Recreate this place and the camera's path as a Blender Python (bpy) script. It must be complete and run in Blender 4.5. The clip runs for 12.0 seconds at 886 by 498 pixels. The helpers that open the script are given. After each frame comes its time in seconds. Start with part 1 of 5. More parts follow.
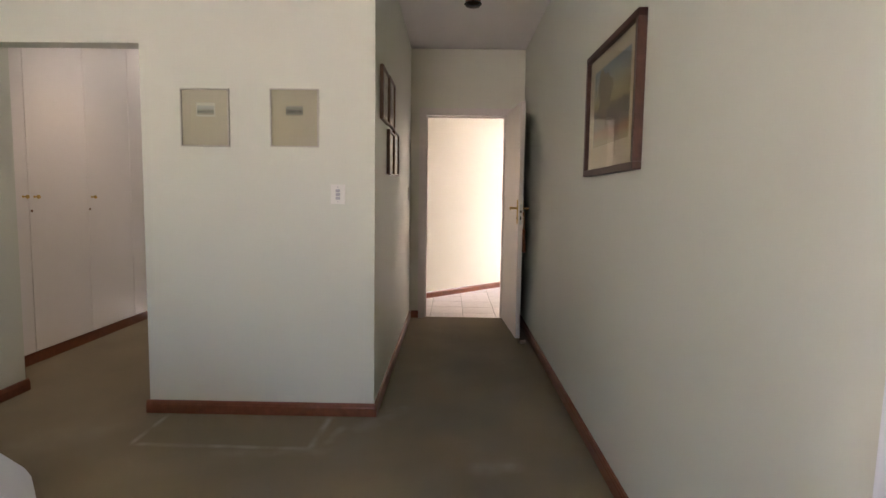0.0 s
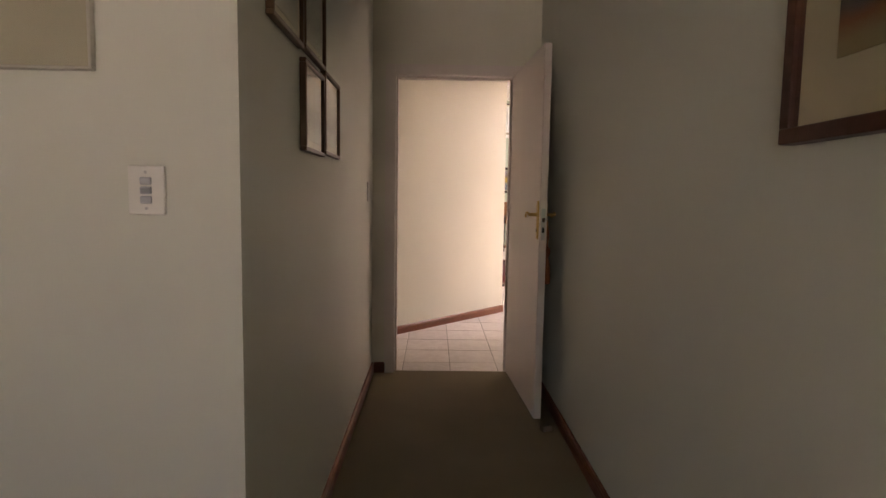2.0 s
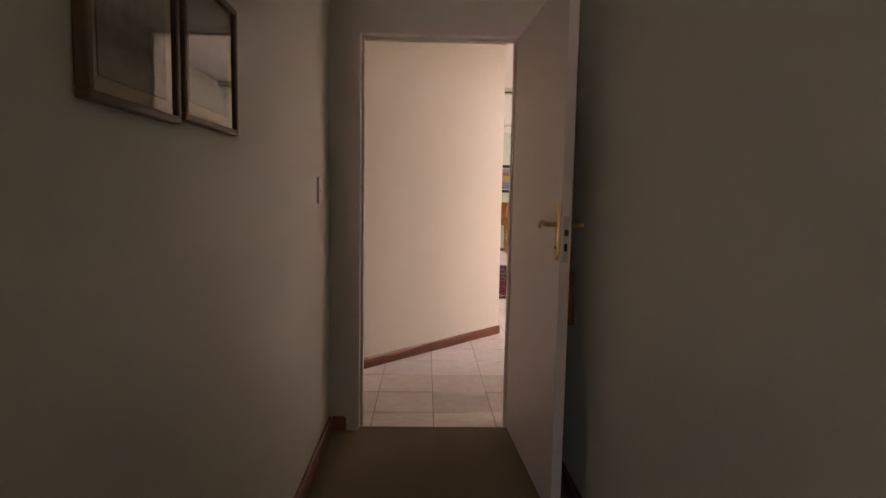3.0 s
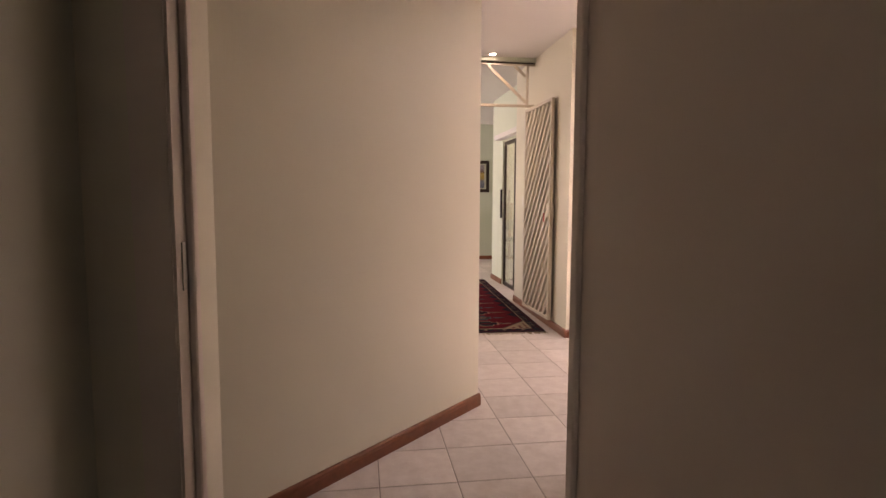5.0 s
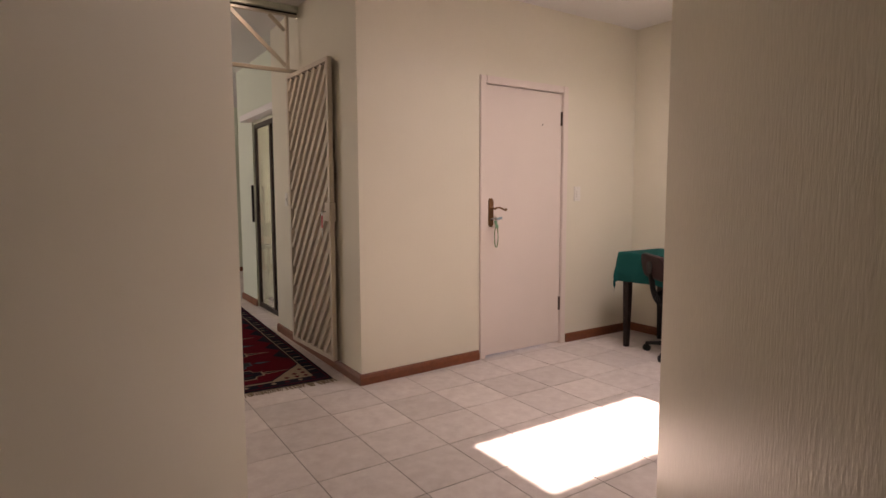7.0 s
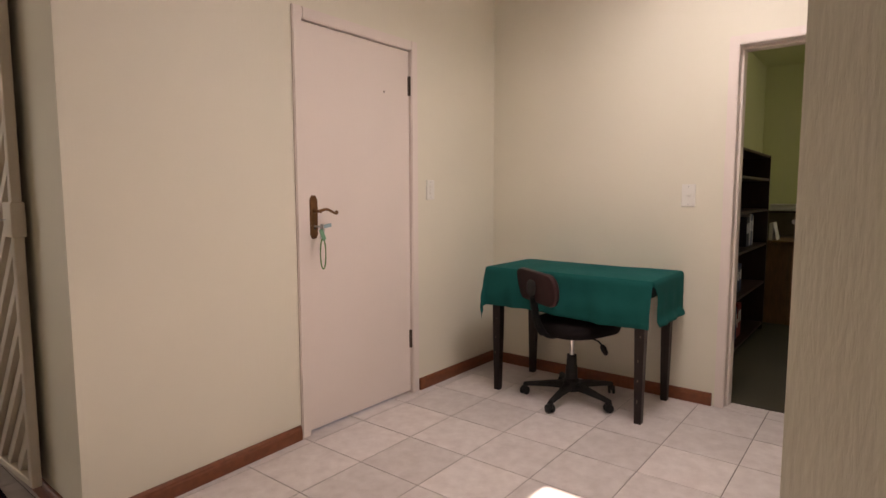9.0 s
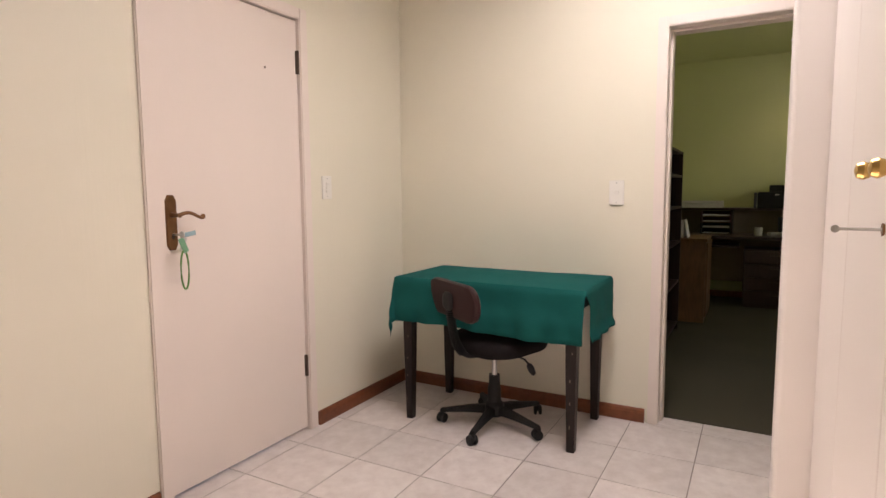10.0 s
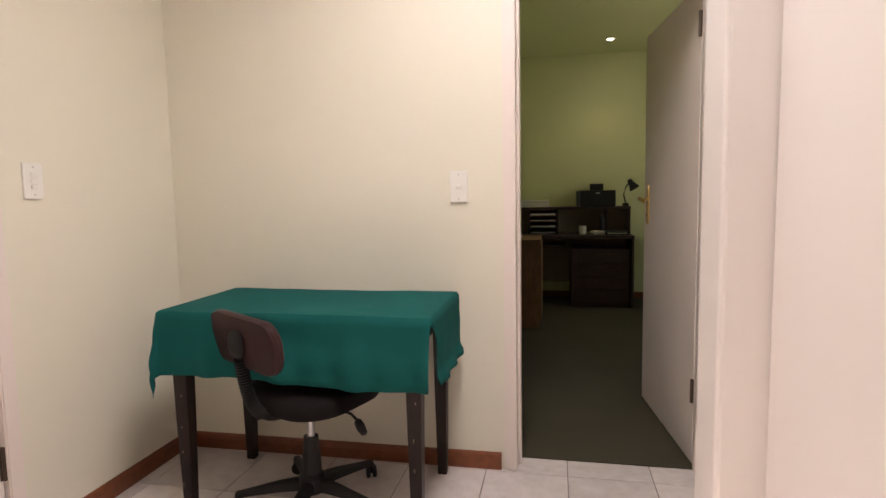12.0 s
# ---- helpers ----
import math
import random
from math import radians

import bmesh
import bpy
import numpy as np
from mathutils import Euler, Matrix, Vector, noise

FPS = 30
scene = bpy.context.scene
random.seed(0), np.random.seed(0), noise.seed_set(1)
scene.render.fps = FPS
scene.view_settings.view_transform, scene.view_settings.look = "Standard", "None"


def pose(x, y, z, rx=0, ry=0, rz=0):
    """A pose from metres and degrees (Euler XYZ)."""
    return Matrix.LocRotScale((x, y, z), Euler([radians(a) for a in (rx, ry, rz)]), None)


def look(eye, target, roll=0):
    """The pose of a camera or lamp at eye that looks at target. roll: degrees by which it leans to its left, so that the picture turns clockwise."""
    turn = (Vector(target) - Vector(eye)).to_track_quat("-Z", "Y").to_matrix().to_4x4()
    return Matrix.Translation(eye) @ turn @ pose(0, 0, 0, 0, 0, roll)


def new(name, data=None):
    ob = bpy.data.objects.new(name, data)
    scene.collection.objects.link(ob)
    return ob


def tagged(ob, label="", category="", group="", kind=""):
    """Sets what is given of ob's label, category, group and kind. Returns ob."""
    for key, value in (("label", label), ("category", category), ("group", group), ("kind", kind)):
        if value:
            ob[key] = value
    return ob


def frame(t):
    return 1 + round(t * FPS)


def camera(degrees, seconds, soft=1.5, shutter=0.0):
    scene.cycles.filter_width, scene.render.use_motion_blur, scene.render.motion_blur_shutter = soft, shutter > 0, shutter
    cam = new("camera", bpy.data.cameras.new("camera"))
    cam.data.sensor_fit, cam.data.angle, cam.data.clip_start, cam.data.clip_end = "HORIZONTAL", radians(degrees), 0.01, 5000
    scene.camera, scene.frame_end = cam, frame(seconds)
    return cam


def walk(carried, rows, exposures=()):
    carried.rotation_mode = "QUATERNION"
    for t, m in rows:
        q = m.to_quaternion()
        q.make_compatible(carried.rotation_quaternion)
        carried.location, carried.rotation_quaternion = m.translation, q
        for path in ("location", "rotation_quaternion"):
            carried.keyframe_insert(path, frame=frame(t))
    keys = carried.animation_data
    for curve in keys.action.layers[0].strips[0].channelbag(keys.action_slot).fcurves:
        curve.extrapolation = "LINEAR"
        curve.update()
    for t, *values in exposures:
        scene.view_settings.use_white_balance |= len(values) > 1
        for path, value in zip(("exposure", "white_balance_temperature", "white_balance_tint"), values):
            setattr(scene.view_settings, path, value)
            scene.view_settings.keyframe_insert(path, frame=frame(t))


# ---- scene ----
cam = camera(76.0, 12.0)
PATH = [
    (0, (0.25, -5.739, 1.219), (0.222, -3.747, 1.039), 0.8),
    (0.5, (0.262, -5.301, 1.211), (0.243, -3.309, 1.032), 0.9),
    (1, (0.248, -4.843, 1.201), (0.243, -2.851, 1.02), 0.9),
    (1.5, (0.234, -4.384, 1.21), (0.247, -2.392, 1.028), 0.9),
    (2, (0.253, -3.913, 1.225), (0.287, -1.922, 1.042), 0.9),
    (2.5, (0.275, -3.427, 1.226), (0.322, -1.436, 1.042), 0.9),
    (3, (0.324, -2.945, 1.236), (0.387, -0.955, 1.05), 1.1),
    (3.2, (0.333, -2.773, 1.245), (0.407, -0.783, 1.061), 1.1),
    (4.8, (0.320, -1.275, 1.224), (0.577, 0.7, 1.043), -0.2),
    (5, (0.317, -1.114, 1.239), (0.602, 0.857, 1.057), 0.2),
    (5.5, (0.333, -0.704, 1.211), (0.867, 1.215, 1.034), 0.6),
    (6, (0.369, -0.361, 1.228), (1.142, 1.474, 1.048), 0.5),
    (6.5, (0.432, -0.009, 1.197), (1.398, 1.733, 1.024), 0.2),
    (6.7, (0.483, 0.132, 1.209), (1.505, 1.843, 1.033), 0.0),
    (8.3, (1.057, 1.108, 1.233), (2.454, 2.526, 1.034), 0.1),
    (8.5, (1.154, 1.201, 1.217), (2.595, 2.574, 1.024), 0.1),
    (9, (1.389, 1.438, 1.209), (2.954, 2.668, 1.019), -0.1),
    (9.5, (1.622, 1.609, 1.21), (3.295, 2.687, 1.019), -0.3),
    (10, (1.799, 1.709, 1.207), (3.541, 2.671, 1.011), -0.4),
    (10.5, (1.988, 1.833, 1.208), (3.804, 2.646, 1.004), -0.4),
    (11, (2.152, 1.899, 1.182), (4.035, 2.543, 0.987), -0.5),
    (11.5, (2.343, 1.972, 1.191), (4.274, 2.452, 0.988), -0.6),
    (12, (2.5, 1.954, 1.167), (4.453, 2.345, 0.98), -1.0),
]
walk(cam, [(t, look(eye, target, roll)) for t, eye, target, roll in PATH],
     exposures=[(0, 4.65, 6700, 27), (1.0, 4.25, 7050, 30), (2.0, 3.8, 7600, 34), (2.5, 3.55, 7650, 37), (3.2, 3.25, 7700, 40), (5.0, 2.75, 8150, 39), (5.8, 2.25, 8150, 36), (6.5, 1.75, 8000, 35), (8.5, 1.55, 7850, 31), (9.5, 1.95, 7550, 28), (10.5, 2.35, 7200, 24), (11.0, 2.5, 7100, 22), (12.0, 2.2, 7250, 26)])

# ---- world and light ----
SUN_ELEV, SUN_ROT = 72.0, 100.0
world = bpy.data.worlds.new("world")
scene.world = world
world.use_nodes = True
wn = world.node_tree
sky = wn.nodes.new("ShaderNodeTexSky")
sky.sky_type = "NISHITA"
sky.sun_disc = False
sky.sun_elevation, sky.sun_rotation = radians(SUN_ELEV), radians(SUN_ROT)
wn.links.new(sky.outputs[0], wn.nodes["Background"].inputs[0])
wn.nodes["Background"].inputs[1].default_value = 0.05

sun = new("sun", bpy.data.lights.new("sun", "SUN"))
sun.data.energy, sun.data.angle, sun.data.color = 5.0, radians(1.0), (1.0, 0.96, 0.905)
# the sun stands over the +x, slightly +y side
SUN_DIR = Vector((math.cos(radians(SUN_ELEV)) * math.sin(radians(SUN_ROT)),
                  math.cos(radians(SUN_ELEV)) * math.cos(radians(SUN_ROT)), math.sin(radians(SUN_ELEV))))
sun.matrix_world = look((2.8, 2.2, 9), Vector((2.8, 2.2, 9)) - SUN_DIR)


def opening_light(name, x, y, z, rx, rz, w, h, watts, colour):
    ob = new(name, bpy.data.lights.new(name, "AREA"))
    ob.data.shape, ob.data.size, ob.data.size_y = "RECTANGLE", w, h
    ob.data.energy, ob.data.color = watts, colour
    ob.matrix_world = pose(x, y, z, rx, 0, rz)
    return ob


DAY = (0.93, 0.98, 1.0)
opening_light("daylight_bedroom", -0.8, -7.55, 1.2, -90, 180, 1.4, 1.6, 0.45, DAY)
opening_light("daylight_skylight", 3.66, 2.03, 2.84, 0, 0, 1.2, 0.50, 9, DAY)
# added lamp in an unseen window, there to brighten the living room
opening_light("added_daylight_living", -2.55, 8.6, 1.3, 90, 90 + 180, 1.8, 1.4, 15, DAY)
opening_light("daylight_office", 7.2, -0.35, 1.5, -90, 180, 1.2, 0.9, 1.1, (0.9, 1.0, 0.75))


# ---- materials ----
def shade(name, colour, rough=0.6, metal=0.0, vary=0.06, scale=6.0, bump=0.0, bump_scale=60.0, stretch=(1, 1, 1), spec=0.5, fine=0.0, sheen=0.0):
    m = bpy.data.materials.new(name)
    m.use_nodes = True
    t = m.node_tree
    b = t.nodes["Principled BSDF"]
    b.inputs["Roughness"].default_value = rough
    b.inputs["Metallic"].default_value = metal
    b.inputs["Specular IOR Level"].default_value = spec
    b.inputs["Sheen Weight"].default_value = sheen
    co = t.nodes.new("ShaderNodeTexCoord")
    n1 = t.nodes.new("ShaderNodeTexNoise")
    n1.inputs["Scale"].default_value, n1.inputs["Detail"].default_value = scale, 5
    t.links.new(co.outputs["Object"], n1.inputs["Vector"])
    ramp = t.nodes.new("ShaderNodeMixRGB")
    ramp.inputs[1].default_value = (*[c * (1 - vary) for c in colour], 1)
    ramp.inputs[2].default_value = (*[min(c * (1 + vary), 1) for c in colour], 1)
    t.links.new(n1.outputs["Fac"], ramp.inputs[0])
    out = ramp.outputs[0]
    mp = t.nodes.new("ShaderNodeMapping")
    mp.inputs["Scale"].default_value = stretch
    t.links.new(co.outputs["Object"], mp.inputs["Vector"])
    n2 = t.nodes.new("ShaderNodeTexNoise")
    n2.inputs["Scale"].default_value, n2.inputs["Detail"].default_value = bump_scale, 4
    t.links.new(mp.outputs[0], n2.inputs["Vector"])
    if fine:
        mx = t.nodes.new("ShaderNodeMixRGB")
        mx.blend_type = "MULTIPLY"
        mx.inputs[0].default_value = 1
        cr = t.nodes.new("ShaderNodeMapRange")
        cr.inputs["To Min"].default_value, cr.inputs["To Max"].default_value = 1 - fine, 1 + fine
        cr.inputs["From Min"].default_value, cr.inputs["From Max"].default_value = 0.3, 0.7
        t.links.new(n2.outputs["Fac"], cr.inputs["Value"])
        t.links.new(out, mx.inputs[1])
        t.links.new(cr.outputs[0], mx.inputs[2])
        out = mx.outputs[0]
    t.links.new(out, b.inputs["Base Color"])
    if bump:
        bp = t.nodes.new("ShaderNodeBump")
        bp.inputs["Strength"].default_value, bp.inputs["Distance"].default_value = min(1, bump), 0.004
        t.links.new(n2.outputs["Fac"], bp.inputs["Height"])
        t.links.new(bp.outputs[0], b.inputs["Normal"])
    return m


def glow(name, colour, strength):
    m = shade(name, colour)
    b = m.node_tree.nodes["Principled BSDF"]
    b.inputs["Emission Color"].default_value = (*colour, 1)
    b.inputs["Emission Strength"].default_value = strength
    return m


def clear_glass(name):
    """A thin pane: clear, with the gloss of glass."""
    m = bpy.data.materials.new(name)
    m.use_nodes = True
    t = m.node_tree
    t.nodes.remove(t.nodes["Principled BSDF"])
    clear, gloss = t.nodes.new("ShaderNodeBsdfTransparent"), t.nodes.new("ShaderNodeBsdfGlossy")
    gloss.inputs["Roughness"].default_value = 0.01
    clear.inputs[0].default_value = (0.96, 0.97, 0.96, 1)
    lw, mx = t.nodes.new("ShaderNodeLayerWeight"), t.nodes.new("ShaderNodeMixShader")
    lw.inputs["Blend"].default_value = 0.5
    pw, ma = t.nodes.new("ShaderNodeMath"), t.nodes.new("ShaderNodeMath")
    pw.operation, ma.operation = "POWER", "MULTIPLY_ADD"
    pw.inputs[1].default_value, ma.inputs[1].default_value, ma.inputs[2].default_value = 5.0, 0.8, 0.03
    t.links.new(lw.outputs["Facing"], pw.inputs[0])
    t.links.new(pw.outputs[0], ma.inputs[0])
    t.links.new(ma.outputs[0], mx.inputs[0])
    t.links.new(clear.outputs[0], mx.inputs[1])
    t.links.new(gloss.outputs[0], mx.inputs[2])
    t.links.new(mx.outputs[0], t.nodes["Material Output"].inputs["Surface"])
    return m


PAINT_RAKED = shade("raked_cream_paint", (0.750, 0.712, 0.590), 0.42, vary=0.04, scale=2.5, bump=0.42, bump_scale=75, stretch=(1.5, 1.5, 0.32), fine=0.03)
PAINT = shade("cream_paint", (0.750, 0.712, 0.590), 0.5, vary=0.03, scale=2.5, bump=0.10, bump_scale=60, stretch=(1.3, 1.3, 0.10))
PAINT_BED = shade("pale_green_cream_paint", (0.685, 0.69, 0.595), 0.5, vary=0.025, scale=2.2, bump=0.12, bump_scale=70, stretch=(1, 1, 0.5))
# office colour made greener: green light reflected from outside is mixed into it
PAINT_OFFICE = shade("pale_green_lit_paint", (0.62, 0.66, 0.36), 0.6, vary=0.03, scale=2.5, bump=0.1)
PAINT_LIVING = shade("pale_mint_paint", (0.66, 0.72, 0.60), 0.6, vary=0.03, scale=2.5, bump=0.1)
CEIL = shade("ceiling_paint", (0.78, 0.76, 0.74), 0.7, vary=0.02, scale=3, bump=0.06)
GLOSS = shade("door_enamel", (0.78, 0.69, 0.63), 0.38, vary=0.03, scale=3, bump=0.08, bump_scale=40, stretch=(1, 1, 0.3))
CUPBOARD = shade("cupboard_paint", (0.82, 0.77, 0.73), 0.42, vary=0.03, scale=2, bump=0.06, bump_scale=40)
SKIRT = shade("varnished_meranti", (0.20, 0.060, 0.024), 0.34, vary=0.25, scale=5, bump=0.1, bump_scale=30, stretch=(1, 1, 1), fine=0.15)
CARPET_OFFICE = shade("dark_green_carpet", (0.078, 0.070, 0.048), 0.95, vary=0.2, scale=2, bump=1.0, bump_scale=260, fine=0.25, spec=0.1)
CARPET = shade("green_grey_carpet", (0.225, 0.180, 0.108), 0.95, vary=0.30, scale=1.9, bump=1.0, bump_scale=260, fine=0.25, sheen=0.1, spec=0.1)


def pale_marks(m, marks, pale):
    """Worn streaks pressed into the pile: (x, y, half length, half width, turn, strength)."""
    t = m.node_tree
    b = t.nodes["Principled BSDF"]
    base = b.inputs["Base Color"].links[0].from_socket
    co = t.nodes.new("ShaderNodeTexCoord")
    ns = t.nodes.new("ShaderNodeTexNoise")
    ns.inputs["Scale"].default_value, ns.inputs["Detail"].default_value = 9, 4
    t.links.new(co.outputs["Object"], ns.inputs["Vector"])
    worn = t.nodes.new("ShaderNodeMapRange")
    worn.inputs["From Min"].default_value, worn.inputs["From Max"].default_value = 0.30, 0.62
    t.links.new(ns.outputs["Fac"], worn.inputs["Value"])
    total = None
    for x, y, hl, hw, turn, power in marks:
        mp = t.nodes.new("ShaderNodeMapping")
        mp.vector_type = "TEXTURE"
        mp.inputs["Location"].default_value = (x, y, 0)
        mp.inputs["Rotation"].default_value = (0, 0, math.radians(turn))
        t.links.new(co.outputs["Object"], mp.inputs["Vector"])
        sp = t.nodes.new("ShaderNodeSeparateXYZ")
        t.links.new(mp.outputs[0], sp.inputs[0])
        now = worn.outputs[0]
        for axis, half, soft in (("X", hl, min(hl, 0.08)), ("Y", hw, hw)):
            ab = t.nodes.new("ShaderNodeMath")
            ab.operation = "ABSOLUTE"
            t.links.new(sp.outputs[axis], ab.inputs[0])
            mr = t.nodes.new("ShaderNodeMapRange")
            mr.interpolation_type = "SMOOTHSTEP"
            mr.inputs["From Min"].default_value, mr.inputs["From Max"].default_value = half - soft, half
            mr.inputs["To Min"].default_value, mr.inputs["To Max"].default_value = 1, 0
            t.links.new(ab.outputs[0], mr.inputs["Value"])
            mu = t.nodes.new("ShaderNodeMath")
            mu.operation = "MULTIPLY"
            t.links.new(now, mu.inputs[0])
            t.links.new(mr.outputs[0], mu.inputs[1])
            now = mu.outputs[0]
        ma = t.nodes.new("ShaderNodeMath")
        ma.operation, ma.use_clamp = "MULTIPLY_ADD", True
        ma.inputs[1].default_value, ma.inputs[2].default_value = power, 0
        t.links.new(now, ma.inputs[0])
        if total:
            t.links.new(total, ma.inputs[2])
        total = ma.outputs[0]
    mix = t.nodes.new("ShaderNodeMixRGB")
    mix.inputs[2].default_value = (*pale, 1)
    t.links.new(total, mix.inputs[0])
    t.links.new(base, mix.inputs[1])
    t.links.new(mix.outputs[0], b.inputs["Base Color"])


# the outline that a piece of furniture left by the pillar, and some scuffs
pale_marks(CARPET, [(-1.30, -2.87, 0.25, 0.022, 90, 0.75), (-0.85, -3.095, 0.46, 0.03, -1, 0.5), (-0.41, -2.89, 0.24, 0.03, 88, 0.7),
                    (-0.33, -2.93, 0.15, 0.04, 75, 0.45), (-0.60, -3.15, 0.30, 0.07, 5, 0.22), (-0.12, -2.70, 0.25, 0.10, 60, 0.3),
                    (0.48, -3.25, 0.17, 0.10, 20, 0.4), (-1.9, -3.2, 0.6, 0.2, 40, 0.15)], (0.42, 0.39, 0.32))

GROUT = shade("grout", (0.26, 0.23, 0.20), 0.9, vary=0.1, scale=20)
CONCRETE = shade("outside_paving", (0.38, 0.35, 0.31), 0.9, vary=0.15, scale=3)


# ---- building helpers ----
def prism(bm, pts, z0, z1):
    low = [bm.verts.new((x, y, z0)) for x, y in pts]
    top = [bm.verts.new((x, y, z1)) for x, y in pts]
    n = len(pts)
    bm.faces.new(low[::-1])
    bm.faces.new(top)
    for i in range(n):
        bm.faces.new((low[i], low[(i + 1) % n], top[(i + 1) % n], top[i]))
    return bm


def block(bm, x0, x1, y0, y1, z0, z1):
    return prism(bm, [(x0, y0), (x1, y0), (x1, y1), (x0, y1)], z0, z1)


def put_mesh(name, bm, material, smooth=False):
    bmesh.ops.recalc_face_normals(bm, faces=bm.faces)
    me = bpy.data.meshes.new(name)
    bm.to_mesh(me)
    bm.free()
    for m in material if isinstance(material, (list, tuple)) else [material]:
        me.materials.append(m)
    if smooth:
        for p in me.polygons:
            p.use_smooth = True
        me.set_sharp_from_angle(angle=radians(40))
    return new(name, me)


def part(name, bm, material, parent, label="", smooth=False):
    ob = put_mesh(name, bm, material, smooth)
    ob.parent = parent
    if label:
        ob["label"] = label
    return ob


def thing(name, m, label, category, group=""):
    ob = new(name)
    ob.empty_display_size = 0.1
    ob.matrix_world = m
    return tagged(ob, label, category, group)


def soft_block(x0, x1, y0, y1, z0, z1, r=0.004, seg=2):
    bm = bmesh.new()
    block(bm, x0, x1, y0, y1, z0, z1)
    bmesh.ops.bevel(bm, geom=bm.edges[:], offset=r, segments=seg, affect="EDGES", profile=0.5)
    return bm


def lathe(profile, seg=20, axis="z"):
    """A turned shape: (radius, height) pairs about z, or about another axis."""
    bm = bmesh.new()
    rings = []
    for r, h in profile:
        rings.append([bm.verts.new((r * math.cos(2 * math.pi * i / seg), r * math.sin(2 * math.pi * i / seg), h)) for i in range(seg)])
    for a, b in zip(rings, rings[1:]):
        for i in range(seg):
            bm.faces.new((a[i], a[(i + 1) % seg], b[(i + 1) % seg], b[i]))
    bm.faces.new(rings[0][::-1])
    bm.faces.new(rings[-1])
    if axis == "x":
        bmesh.ops.rotate(bm, verts=bm.verts, matrix=Matrix.Rotation(radians(90), 3, "Y"))
    if axis == "y":
        bmesh.ops.rotate(bm, verts=bm.verts, matrix=Matrix.Rotation(radians(-90), 3, "X"))
    return bm


def tube(points, r, seg=10, taper=None):
    """A round bar along points."""
    bm = bmesh.new()
    pts = [Vector(p) for p in points]
    rings = []
    for i, p in enumerate(pts):
        d = (pts[min(i + 1, len(pts) - 1)] - pts[max(i - 1, 0)]).normalized()
        q = d.to_track_quat("Z", "Y")
        rr = r if taper is None else r * (1 + (taper - 1) * i / (len(pts) - 1))
        rings.append([bm.verts.new(p + q @ Vector((rr * math.cos(2 * math.pi * k / seg), rr * math.sin(2 * math.pi * k / seg), 0))) for k in range(seg)])
    for a, b in zip(rings, rings[1:]):
        for k in range(seg):
            bm.faces.new((a[k], a[(k + 1) % seg], b[(k + 1) % seg], b[k]))
    bm.faces.new(rings[0][::-1])
    bm.faces.new(rings[-1])
    return bm


def merge(*bms):
    out = bmesh.new()
    for bm in bms:
        me = bpy.data.meshes.new("tmp")
        bm.to_mesh(me)
        out.from_mesh(me)
        bm.free()
        bpy.data.meshes.remove(me)
    return out


def moved(bm, x, y, z, rx=0, ry=0, rz=0):
    bmesh.ops.transform(bm, matrix=pose(x, y, z, rx, ry, rz), verts=bm.verts)
    return bm


def structure(name, bm, material, label, category):
    return tagged(put_mesh(name, bm, material), label, category, kind="structure")


def wall(name, material, label, *solids):
    """solids: (plan points, z0, z1)."""
    bm = bmesh.new()
    for pts, z0, z1 in solids:
        prism(bm, pts, z0, z1)
    return structure(name, bm, material, label, "wall")


def rect(x0, x1, y0, y1):
    return [(x0, y0), (x1, y0), (x1, y1), (x0, y1)]


# ---- structure ----
H = 2.67
T = 0.34                     # floor tile
CW, PW, RW = -2.355, -0.165, 0.953   # bedroom west wall, passage west wall, passage east wall
PY = -2.677                  # face of the wall with the two small prints
FY = 3.68                    # wall of the front door
FC = (2.106, 3.628)          # outer corner beside the rug
CX = 2.13                    # its outer corner
TX = 4.83                    # wall behind the table
DG0, DG1 = (-0.185, 0.938), (1.0, 2.123)     # diagonal passage wall
TG0, TG1 = (0.898, 0.057), (2.268, 1.535)      # the opposite diagonal wall
CUPY = 1.522                 # face of the hall cupboards

wall("wall_east", PAINT_BED, "long cream painted bedroom wall along the carpeted passage", (rect(RW, RW + 0.12, -4.95, -0.04), 0, H), (rect(RW, RW + 0.12, -7.72, -6.45), 0, H),
     (rect(RW, RW + 0.12, -6.45, -4.95), 2.1, H), (rect(RW, RW + 0.12, -6.45, -4.95), 0, 0.5))
wall("wall_south", PAINT_BED, "cream painted bedroom wall with a wide window", (rect(CW - 0.12, -1.5, -7.72, -7.6), 0, H), (rect(-0.1, RW, -7.72, -7.6), 0, H),
     (rect(-1.5, -0.1, -7.72, -7.6), 2.0, H), (rect(-1.5, -0.1, -7.72, -7.6), 0, 0.35))
wall("wall_west", PAINT_BED, "cream painted bedroom wall beside the dressing area opening", (rect(CW - 0.12, CW, -7.6, -2.375), 0, H), (rect(-3.55, CW - 0.12, -2.495, -2.375), 0, H),
     (rect(-3.67, -3.55, -2.495, 0.2), 0, H))
wall("wall_prints", PAINT_BED, "pale cream wall end carrying two small framed prints", (rect(-1.42, PW, PY, PY + 0.12), 0, H), (rect(CW, -1.42, PY, PY + 0.12), 2.012, H),
     (rect(PW - 0.12, PW, PY + 0.12, -0.04), 0, H))
wall("wall_dressing", PAINT_BED, "plain wall closing the dressing area", (rect(-3.55, PW - 0.12, 0.08, 0.2), 0, H))
wall("wall_doorway", PAINT, "cream wall end with the bedroom doorway", (rect(PW - 0.12, -0.022, -0.04, 0.055), 0, H), (rect(0.787, RW + 0.12, -0.04, 0.055), 0, H),
     (rect(-0.022, 0.787, -0.04, 0.055), 2.042, H))
